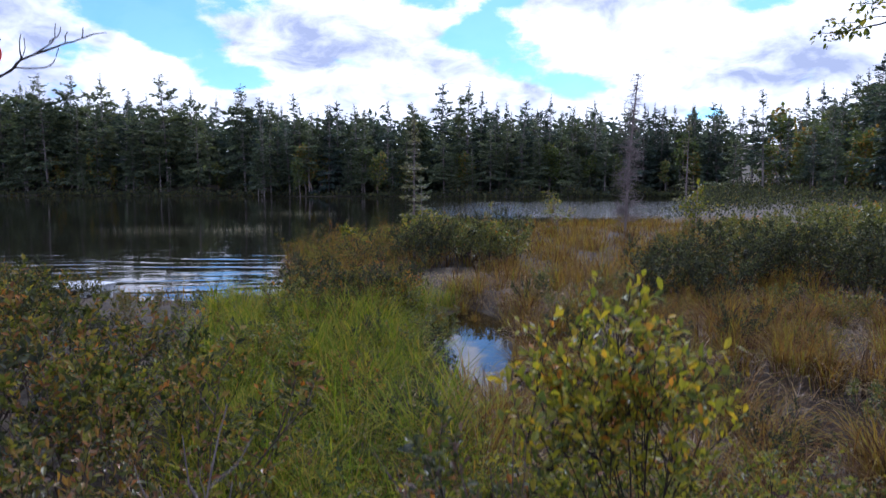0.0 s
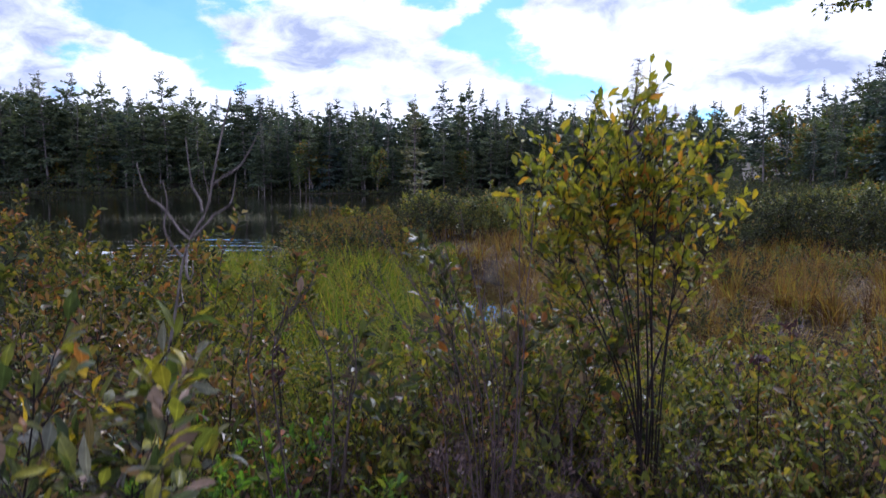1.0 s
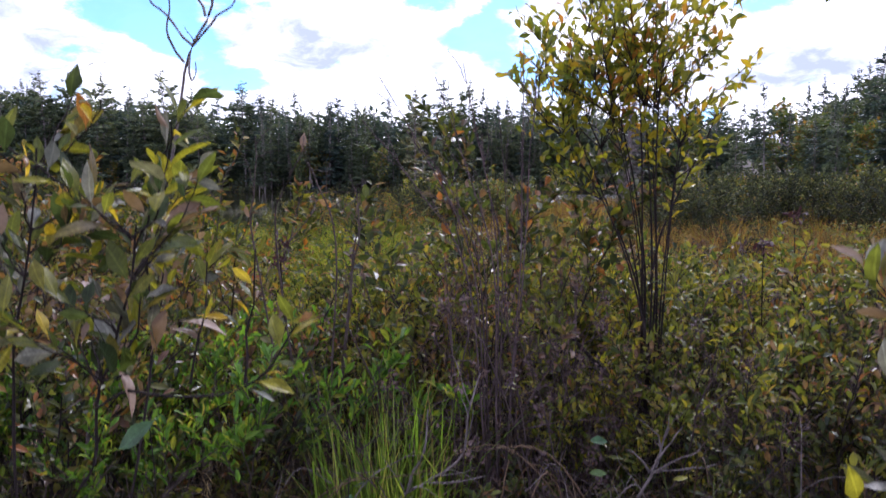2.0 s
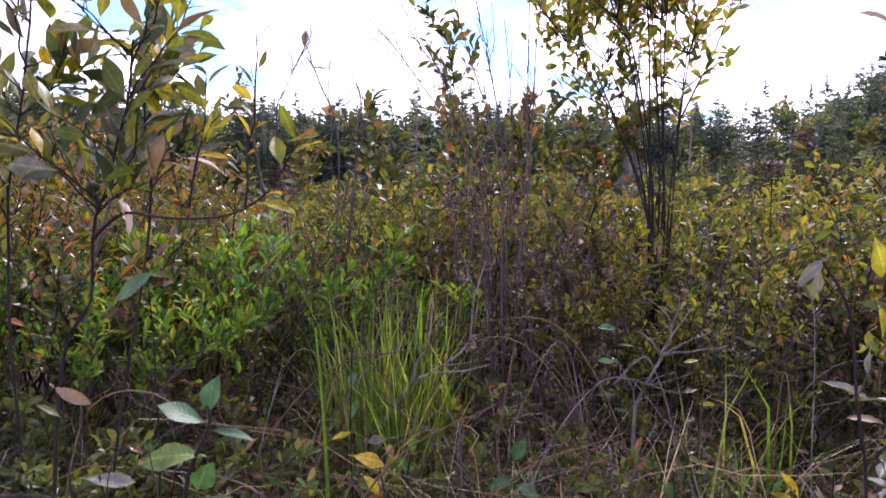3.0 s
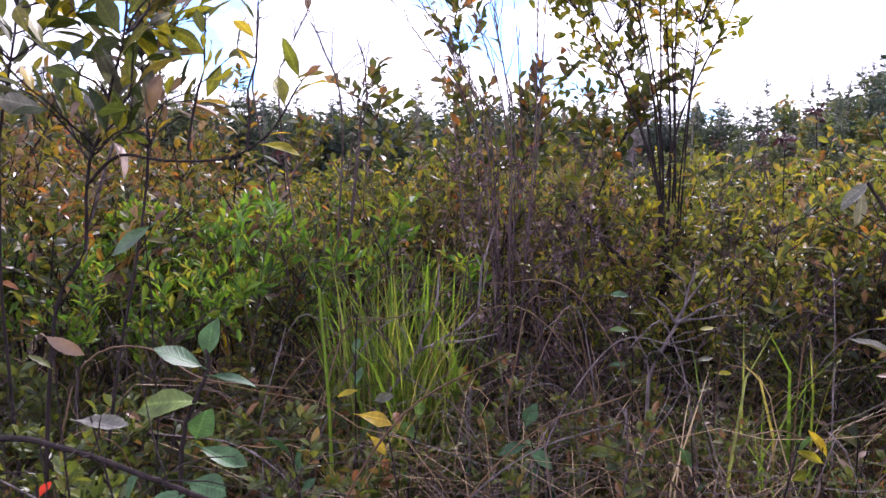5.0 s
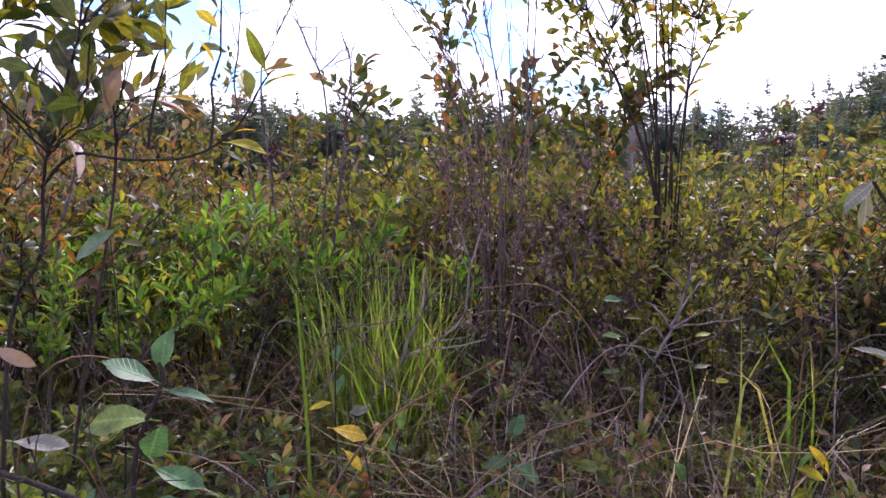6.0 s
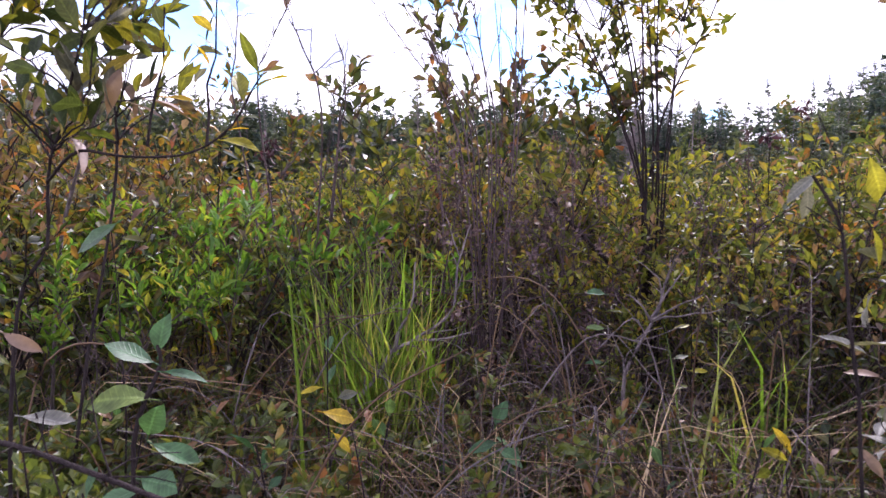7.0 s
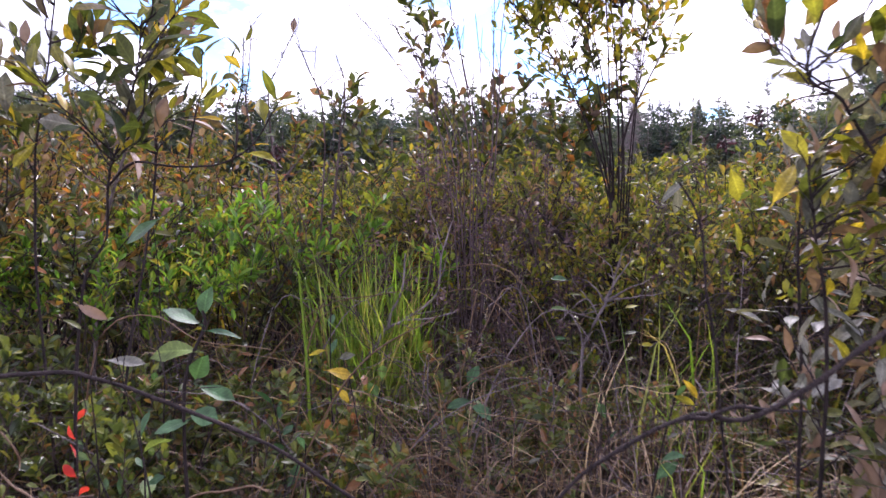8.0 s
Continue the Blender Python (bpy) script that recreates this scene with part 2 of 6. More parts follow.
M["choke"] = leaf_material("gold_green_leaf", [(0.0, (0.07, 0.10, 0.02)), (0.35, (0.16, 0.17, 0.02)), (0.7, (0.27, 0.26, 0.022)), (0.92, (0.38, 0.27, 0.02)), (1.0, (0.36, 0.15, 0.03))], through=0.45, rough=0.45, spec=0.25, tone=0.85)
M["fresh"] = leaf_material("fresh_green_leaf", [(0.0, (0.045, 0.105, 0.018)), (0.5, (0.105, 0.215, 0.022)), (0.85, (0.19, 0.24, 0.028)), (1.0, (0.26, 0.21, 0.035))], through=0.45, rough=0.48, spec=0.3, tone=0.95)
M["blue"] = leaf_material("blue_green_leaf", [(0.0, (0.03, 0.075, 0.036)), (0.6, (0.055, 0.115, 0.05)), (1.0, (0.12, 0.16, 0.045))], rough=0.45, spec=0.25, solo=True, tone=1.0)
M["gale"] = leaf_material("dull_shrub_leaf", [(0.0, (0.063, 0.074, 0.032)), (0.4, (0.148, 0.165, 0.032)), (0.68, (0.251, 0.228, 0.038)), (0.82, (0.194, 0.103, 0.081)), (0.92, (0.239, 0.182, 0.173)), (1.0, (0.296, 0.137, 0.049))], through=0.5, rough=0.48, spec=0.26, tone=0.68)
M["olive_mid"] = leaf_material("olive_bush_leaf", [(0.0, (0.018, 0.028, 0.012)), (0.4, (0.055, 0.07, 0.016)), (0.7, (0.12, 0.125, 0.02)), (0.9, (0.18, 0.13, 0.025)), (1.0, (0.32, 0.12, 0.02))], through=0.4, rough=0.6, spec=0.15, patch=1.5)
M["gale_mid"] = leaf_material("rusty_bush_leaf", [(0.0, (0.022, 0.027, 0.014)), (0.4, (0.07, 0.08, 0.018)), (0.6, (0.15, 0.135, 0.022)), (0.78, (0.16, 0.085, 0.035)), (0.9, (0.11, 0.05, 0.03)), (1.0, (0.32, 0.13, 0.025))], through=0.4, rough=0.6, spec=0.15, patch=1.2)
M["russet"] = leaf_material("russet_leaf", [(0.0, (0.045, 0.055, 0.02)), (0.3, (0.12, 0.115, 0.024)), (0.55, (0.23, 0.135, 0.026)), (0.78, (0.13, 0.065, 0.045)), (0.9, (0.17, 0.12, 0.11)), (0.95, (0.40, 0.125, 0.02)), (1.0, (0.17, 0.06, 0.05))], through=0.42, rough=0.38, spec=0.4, tone=0.8)
# leaf colour darkened for the thicket's shaded front, reused on other bushes and brush
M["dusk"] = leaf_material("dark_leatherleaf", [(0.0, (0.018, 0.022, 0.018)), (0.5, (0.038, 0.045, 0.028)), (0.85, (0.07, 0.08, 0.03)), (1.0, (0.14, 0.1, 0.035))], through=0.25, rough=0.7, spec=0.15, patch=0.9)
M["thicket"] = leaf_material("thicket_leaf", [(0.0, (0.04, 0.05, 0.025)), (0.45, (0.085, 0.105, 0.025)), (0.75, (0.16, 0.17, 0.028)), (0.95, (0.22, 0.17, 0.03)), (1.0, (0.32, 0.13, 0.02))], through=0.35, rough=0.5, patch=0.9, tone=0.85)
M["sedge"] = leaf_material("green_sedge", [(0.0, (0.04, 0.065, 0.008)), (0.35, (0.105, 0.15, 0.012)), (0.6, (0.20, 0.22, 0.02)), (0.8, (0.24, 0.19, 0.03)), (1.0, (0.14, 0.075, 0.03))], through=0.45, rough=0.8, spec=0.08, patch=2.4)
M["tuft"] = leaf_material("fresh_sedge", [(0.0, (0.09, 0.15, 0.015)), (0.6, (0.17, 0.26, 0.024)), (1.0, (0.3, 0.29, 0.07))], through=0.5, rough=0.45)
M["tuft_solo"] = leaf_material("fresh_sedge_blade", [(0.0, (0.085, 0.16, 0.022)), (0.6, (0.165, 0.26, 0.035)), (0.8, (0.25, 0.28, 0.06)), (0.92, (0.30, 0.25, 0.10)), (1.0, (0.24, 0.15, 0.08))], through=0.55, rough=0.4, tone=0.85, solo=True)
M["rust"] = leaf_material("rusty_grass", [(0.0, (0.03, 0.016, 0.010)), (0.3, (0.095, 0.05, 0.025)), (0.55, (0.18, 0.097, 0.028)), (0.78, (0.21, 0.155, 0.032)), (1.0, (0.13, 0.15, 0.02))], through=0.42, rough=0.8, spec=0.08, patch=1.1)
M["straw"] = leaf_material("dead_straw", [(0.0, (0.03, 0.016, 0.012)), (0.4, (0.085, 0.046, 0.028)), (0.75, (0.19, 0.12, 0.065)), (1.0, (0.42, 0.31, 0.17))], through=0.25, rough=0.6)
# spruce and pine colours lifted and blued to stand for distant haze
M["spruce"] = leaf_material("spruce_needles", [(0.0, (0.028, 0.046, 0.048)), (0.5, (0.055, 0.08, 0.07)), (1.0, (0.10, 0.125, 0.085))], through=0.25, rough=0.55, spec=0.2, patch=0.12, own=0.6, tone=1.12)
M["pine"] = leaf_material("pine_needles", [(0.0, (0.04, 0.06, 0.045)), (0.5, (0.08, 0.11, 0.075)), (1.0, (0.15, 0.17, 0.095))], through=0.28, rough=0.55, spec=0.2, patch=0.12, own=0.6, tone=1.02)
M["larch"] = leaf_material("larch_needles", [(0.0, (0.06, 0.06, 0.045)), (0.5, (0.11, 0.115, 0.06)), (1.0, (0.18, 0.17, 0.08))], through=0.25, rough=0.6, tone=1.2)
M["birch"] = leaf_material("broadleaf_crown", [(0.0, (0.04, 0.065, 0.028)), (0.5, (0.085, 0.115, 0.036)), (0.85, (0.16, 0.165, 0.045)), (1.0, (0.24, 0.14, 0.035))], through=0.35, rough=0.55, spec=0.3, patch=0.15, own=0.6)
M["low"] = leaf_material("low_shrub_leaf", [(0.0, (0.03, 0.045, 0.016)), (0.4, (0.07, 0.095, 0.02)), (0.75, (0.125, 0.14, 0.026)), (0.88, (0.15, 0.085, 0.035)), (1.0, (0.19, 0.08, 0.035))], through=0.42, rough=0.42, tone=1.1)
M["gold"] = leaf_material("gold_leaf", [(0.0, (0.13, 0.14, 0.02)), (0.5, (0.28, 0.25, 0.02)), (1.0, (0.42, 0.28, 0.02))], through=0.45, rough=0.4, spec=0.3, solo=True, tone=0.9)
# pale tones for leaf undersides, and for glossy sky reflection painted as colour
M["pale"] = leaf_material("pale_leaf_underside", [(0.0, (0.08, 0.085, 0.065)), (0.5, (0.14, 0.14, 0.115)), (1.0, (0.22, 0.215, 0.20))], through=0.25, rough=0.5, spec=0.2, solo=True, tone=0.85)
M["red"] = leaf_material("red_leaf", [(0.0, (0.26, 0.015, 0.03)), (0.5, (0.36, 0.03, 0.03)), (1.0, (0.42, 0.08, 0.02))], through=0.4, rough=0.4)
M["brown"] = leaf_material("dry_brown_leaf", [(0.0, (0.08, 0.045, 0.03)), (0.5, (0.16, 0.10, 0.07)), (1.0, (0.28, 0.2, 0.14))], through=0.2, rough=0.6)
M["seed"] = leaf_material("brown_seed_head", [(0.0, (0.03, 0.016, 0.02)), (0.6, (0.075, 0.042, 0.048)), (1.0, (0.15, 0.095, 0.085))], through=0.15, rough=0.7)
M["withered"] = leaf_material("withered_flower", [(0.0, (0.02, 0.008, 0.01)), (1.0, (0.07, 0.02, 0.03))], through=0.1, rough=0.7)
M["reed"] = leaf_material("pale_reed", [(0.0, (0.12, 0.11, 0.08)), (0.6, (0.24, 0.23, 0.17)), (1.0, (0.34, 0.33, 0.26))], through=0.2, rough=0.5)
M["twig"] = bark_material("dark_twig_bark", (0.010, 0.007, 0.008), (0.038, 0.026, 0.026), 60)
M["twig_brown"] = bark_material("brown_twig_bark", (0.032, 0.022, 0.022), (0.125, 0.092, 0.088), 60)
M["spirea"] = bark_material("purple_brown_stem", (0.035, 0.023, 0.026), (0.14, 0.098, 0.105), 60)
M["dead"] = bark_material("weathered_dead_wood", (0.075, 0.06, 0.062), (0.26, 0.215, 0.215), 70)
M["plank"] = bark_material("weathered_plank", (0.32, 0.34, 0.37), (0.58, 0.60, 0.64), 25)
M["trunk"] = bark_material("grey_trunk_bark", (0.10, 0.085, 0.085), (0.30, 0.26, 0.26), 8)


def ground_material():
    m, nt, out = base_material("peat_and_litter")
    geo = node(nt, "ShaderNodeNewGeometry")
    a = node(nt, "ShaderNodeTexNoise", Scale=1.2, Detail=8.0, Roughness=0.65)
    b = node(nt, "ShaderNodeTexNoise", Scale=55.0, Detail=5.0, Roughness=0.7)
    for n in (a, b):
        nt.links.new(geo.outputs["Position"], n.inputs["Vector"])
    ra = ramp_node(nt, [(0.3, (0.012, 0.009, 0.006)), (0.5, (0.028, 0.02, 0.012)), (0.7, (0.052, 0.037, 0.02))])
    rb = ramp_node(nt, [(0.3, (0.3, 0.3, 0.3)), (0.7, (1.5, 1.35, 1.15))])
    nt.links.new(a.outputs[0], ra.inputs[0])
    nt.links.new(b.outputs[0], rb.inputs[0])
    mul = node(nt, "ShaderNodeVectorMath"); mul.operation = "MULTIPLY"
    nt.links.new(ra.outputs[0], mul.inputs[0])
    nt.links.new(rb.outputs[0], mul.inputs[1])
    p = node(nt, "ShaderNodeBsdfPrincipled", Roughness=0.9)
    nt.links.new(mul.outputs[0], p.inputs["Base Color"])
    bp = node(nt, "ShaderNodeBump", Strength=0.8, Distance=0.02)
    nt.links.new(b.outputs[0], bp.inputs["Height"])
    nt.links.new(bp.outputs[0], p.inputs["Normal"])
    nt.links.new(p.outputs[0], out.inputs[0])
    return m


def water_material():
    """Dark bog water: nearly black below, mirror on top, small wind ripples in streaks."""
    m, nt, out = base_material("bog_water")
    geo = node(nt, "ShaderNodeNewGeometry")
    mp = node(nt, "ShaderNodeMapping")
    mp.inputs["Scale"].default_value = (0.3, 1.15, 1)
    nt.links.new(geo.outputs["Position"], mp.inputs["Vector"])
    rip = node(nt, "ShaderNodeTexNoise", Scale=1.35, Detail=2.5, Roughness=0.4, Distortion=0.5)
    nt.links.new(mp.outputs[0], rip.inputs["Vector"])
    streak = node(nt, "ShaderNodeTexNoise", Scale=0.07, Detail=2.0)
    mp2 = node(nt, "ShaderNodeMapping")
    mp2.inputs["Scale"].default_value = (0.3, 1.0, 1)
    nt.links.new(geo.outputs["Position"], mp2.inputs["Vector"])
    nt.links.new(mp2.outputs[0], streak.inputs["Vector"])
    mr = node(nt, "ShaderNodeMapRange")
    mr.inputs["From Min"].default_value, mr.inputs["From Max"].default_value = 0.42, 0.6
    mr.inputs["To Min"].default_value, mr.inputs["To Max"].default_value = 0.10, 0.24
    nt.links.new(streak.outputs[0], mr.inputs[0])
    # a ruffled patch out on the open water, calm towards the sheltered bay
    sep = node(nt, "ShaderNodeSeparateXYZ")
    nt.links.new(geo.outputs["Position"], sep.inputs[0])
    wy = node(nt, "ShaderNodeMapRange"); wy.interpolation_type = "SMOOTHSTEP"
    wy.inputs["From Min"].default_value, wy.inputs["From Max"].default_value = 34.0, 44.0
    nt.links.new(sep.outputs[1], wy.inputs[0])
    wx = node(nt, "ShaderNodeMapRange"); wx.interpolation_type = "SMOOTHSTEP"
    wx.inputs["From Min"].default_value, wx.inputs["From Max"].default_value = -9.0, 6.0
    nt.links.new(sep.outputs[0], wx.inputs[0])
    far = node(nt, "ShaderNodeMapRange"); far.interpolation_type = "SMOOTHSTEP"
    far.inputs["From Min"].default_value, far.inputs["From Max"].default_value = 70.0, 84.0
    far.inputs["To Min"].default_value, far.inputs["To Max"].default_value = 1.0, 0.0
    nt.links.new(sep.outputs[1], far.inputs[0])
    w1 = node(nt, "ShaderNodeMath"); w1.operation = "MULTIPLY"
    nt.links.new(wy.outputs[0], w1.inputs[0]); nt.links.new(wx.outputs[0], w1.inputs[1])
    w2 = node(nt, "ShaderNodeMath"); w2.operation = "MULTIPLY"
    nt.links.new(w1.outputs[0], w2.inputs[0]); nt.links.new(far.outputs[0], w2.inputs[1])
    w3 = node(nt, "ShaderNodeMath"); w3.operation = "MULTIPLY_ADD"
    w3.inputs[1].default_value = 1.0
    bay = node(nt, "ShaderNodeMapRange"); bay.interpolation_type = "SMOOTHSTEP"
    bay.inputs["From Min"].default_value, bay.inputs["From Max"].default_value = 13.0, 24.0
    bay.inputs["To Min"].default_value, bay.inputs["To Max"].default_value = 0.62, 0.0
    nt.links.new(sep.outputs[1], bay.inputs[0])
    calm = node(nt, "ShaderNodeMath"); calm.operation = "ADD"
    # the small pools behind the sedge stay still
    still = node(nt, "ShaderNodeMapRange"); still.interpolation_type = "SMOOTHSTEP"
    still.inputs["From Min"].default_value, still.inputs["From Max"].default_value = 10.3, 11.0
    nt.links.new(sep.outputs[1], still.inputs[0])
    lull = node(nt, "ShaderNodeMath"); lull.operation = "MULTIPLY"
    nt.links.new(bay.outputs[0], lull.inputs[0]); nt.links.new(still.outputs[0], lull.inputs[1])
    soft_mr = node(nt, "ShaderNodeMath"); soft_mr.operation = "MULTIPLY"
    nt.links.new(mr.outputs[0], soft_mr.inputs[0])
    half = node(nt, "ShaderNodeMapRange")
    half.inputs["To Min"].default_value = 0.35
    nt.links.new(still.outputs[0], half.inputs[0]); nt.links.new(half.outputs[0], soft_mr.inputs[1])
    nt.links.new(soft_mr.outputs[0], calm.inputs[0]); nt.links.new(lull.outputs[0], calm.inputs[1])
    nt.links.new(w2.outputs[0], w3.inputs[0]); nt.links.new(calm.outputs[0], w3.inputs[2])
    bp = node(nt, "ShaderNodeBump", Distance=0.05)
    nt.links.new(w3.outputs[0], bp.inputs["Strength"])
    chop = node(nt, "ShaderNodeTexNoise", Scale=4.5, Detail=2.0, Roughness=0.6)
    nt.links.new(mp.outputs[0], chop.inputs["Vector"])
    cm = node(nt, "ShaderNodeMath"); cm.operation = "MULTIPLY"
    nt.links.new(chop.outputs[0], cm.inputs[0]); nt.links.new(w2.outputs[0], cm.inputs[1])
    hs = node(nt, "ShaderNodeMath"); hs.operation = "ADD"
    nt.links.new(rip.outputs[0], hs.inputs[0]); nt.links.new(cm.outputs[0], hs.inputs[1])
    nt.links.new(hs.outputs[0], bp.inputs["Height"])
    p = node(nt, "ShaderNodeBsdfPrincipled", Roughness=0.03, IOR=1.33)
    p.inputs["Base Color"].default_value = (0.008, 0.007, 0.005, 1)
    nt.links.new(bp.outputs[0], p.inputs["Normal"])
    nt.links.new(p.outputs[0], out.inputs[0])
    return m


M["ground"] = ground_material()
M["water"] = water_material()


# ---------------------------------------------------------------- mesh helpers
class Geo:
    """Collects vertices, triangles and quads and makes one mesh of them."""

    def __init__(self):
        self.v, self.t, self.q, self.n = [], [], [], 0

    def add(self, v, t=None, q=None):
        if t is not None and len(t):
            self.t.append(np.asarray(t) + self.n)
        if q is not None and len(q):
            self.q.append(np.asarray(q) + self.n)
        self.v.append(np.asarray(v, float))
        self.n += len(v)

    def mesh(self, name, mat, smooth=False):
        me = bpy.data.meshes.new(name)
        v = np.concatenate(self.v) if self.v else np.zeros((0, 3))
        t = np.concatenate(self.t) if self.t else np.zeros((0, 3), int)
        q = np.concatenate(self.q) if self.q else np.zeros((0, 4), int)
        me.vertices.add(len(v))
        me.vertices.foreach_set("co", v.ravel())
        loops = np.concatenate([t.ravel(), q.ravel()]).astype(np.int32)
        starts = np.concatenate([np.arange(len(t)) * 3, len(t) * 3 + np.arange(len(q)) * 4]).astype(np.int32)
        me.loops.add(len(loops))
        me.loops.foreach_set("vertex_index", loops)
        me.polygons.add(len(starts))
        me.polygons.foreach_set("loop_start", starts)
        me.polygons.foreach_set("use_smooth", np.full(len(starts), smooth))
        me.materials.append(mat)
        me.update(calc_edges=True)
        return me


def merged(geos):
    """Several collections as one."""
    g = Geo()
    for o in geos:
        t = np.concatenate(o.t) if o.t else None
        q = np.concatenate(o.q) if o.q else None
        g.add(np.concatenate(o.v), t=t, q=q)
    return g


def part(name, geo, mat, parent=None, label="", smooth=False, stuff=False):
    ob = new(name, geo.mesh(name, mat, smooth))
    ob.parent = parent
    return tagged(ob, label=label, kind="stuff" if stuff else "")


def unit(v):
    return v / (np.linalg.norm(v, axis=-1, keepdims=True) + 1e-9)


def tube(geo, pts, radii, sides=4):
    pts = np.asarray(pts, float)
    n = len(pts)
    d = unit(np.gradient(pts, axis=0))
    ref = np.where(np.abs(d[:, 2:3]) > 0.9, [[1.0, 0, 0]], [[0, 0, 1.0]])
    a = unit(np.cross(d, ref))
    b = np.cross(d, a)
    ang = np.arange(sides) * 2 * math.pi / sides
    ring = a[:, None] * np.cos(ang)[None, :, None] + b[:, None] * np.sin(ang)[None, :, None]
    v = (pts[:, None] + ring * np.asarray(radii, float)[:, None, None]).reshape(-1, 3)
    i, k = np.meshgrid(np.arange(n - 1), np.arange(sides), indexing="ij")
    k2 = (k + 1) % sides
    q = np.stack([i * sides + k, i * sides + k2, (i + 1) * sides + k2, (i + 1) * sides + k], -1).reshape(-1, 4)
    geo.add(v, q=q)


def smooth_line(pts, n=5):
    """A rounded line through the points."""
    p = np.asarray(pts, float)
    p = np.concatenate([[2 * p[0] - p[1]], p, [2 * p[-1] - p[-2]]])
    out = []
    for i in range(1, len(p) - 2):
        for t in np.linspace(0, 1, n, endpoint=False):
            a, b, c, d = p[i - 1:i + 3]
            out.append(0.5 * (2 * b + (c - a) * t + (2 * a - 5 * b + 4 * c - d) * t * t + (3 * b - a - 3 * c + d) * t ** 3))
    out.append(p[-2])
    return np.array(out)


def wander(rng, p, d, length, n, wob=0.15, up=0.0):
    pts, d = [np.asarray(p, float)], unit(np.asarray(d, float))
    for _ in range(n):
        d = unit(d + rng.normal(0, wob, 3) + np.array([0, 0, up]))
        pts.append(pts[-1] + d * length / n)
    return np.array(pts)


LEAF8 = (np.array([(0, 0, 0), (-.33, .28, .05), (0, .30, 0), (.33, .28, .05), (-.46, .66, .07), (0, .68, -.02), (.46, .66, .07), (0, 1, -.10)]),
         [(0, 2, 1), (0, 3, 2), (4, 5, 7), (5, 6, 7)], [(1, 2, 5, 4), (2, 3, 6, 5)])
LEAF2 = (np.array([(0, 0, 0), (-.5, .5, .06), (0, 1, -.08), (.5, .5, .06)]), [], [(0, 3, 2, 1)])


def add_leaves(geo, pos, way, normal, length, width, tpl):
    """Lays the leaf outline tpl at every pos, pointing along way, face towards normal."""
    tv, tt, tq = tpl
    y = unit(way)
    x = unit(np.cross(y, normal))
    z = np.cross(x, y)
    loc = (tv[None, :, 0:1] * (x * width[:, None])[:, None] + tv[None, :, 1:2] * (y * length[:, None])[:, None]
           + tv[None, :, 2:3] * (z * length[:, None])[:, None])
    v = (pos[:, None] + loc).reshape(-1, 3)
    off = (np.arange(len(pos)) * len(tv))[:, None, None]
    geo.add(v, t=(np.array(tt)[None] + off).reshape(-1, 3) if len(tt) else None, q=(np.array(tq)[None] + off).reshape(-1, 4) if len(tq) else None)


def twig_leaves(rng, store, pts, n, length, spread=0.9, lift=0.25, start=0.1):
    """n leaves set alternately along the twig pts."""
    if n < 1:
        return
    s = np.linspace(start, 1.0, n) * (len(pts) - 1)
    i = np.minimum(s.astype(int), len(pts) - 2)
    f = (s - i)[:, None]
    pos = pts[i] * (1 - f) + pts[i + 1] * f
    d = unit(pts[i + 1] - pts[i])
    side = unit(np.cross(d, rng.normal(0, 1, 3) + np.array([0, 0, 1.0])))
    turn = np.where(np.arange(n) % 2, 1.0, -1.0)[:, None]
    way = unit(d * 0.65 + side * turn * spread + rng.normal(0, 0.28, (n, 3)) + np.array([0, 0, lift]))
    nor = unit(np.array([0, 0, 1.0]) + rng.normal(0, 0.55, (n, 3)))
    ln = length * rng.uniform(0.55, 1.2, n)
    store.append((pos, way, nor, ln))


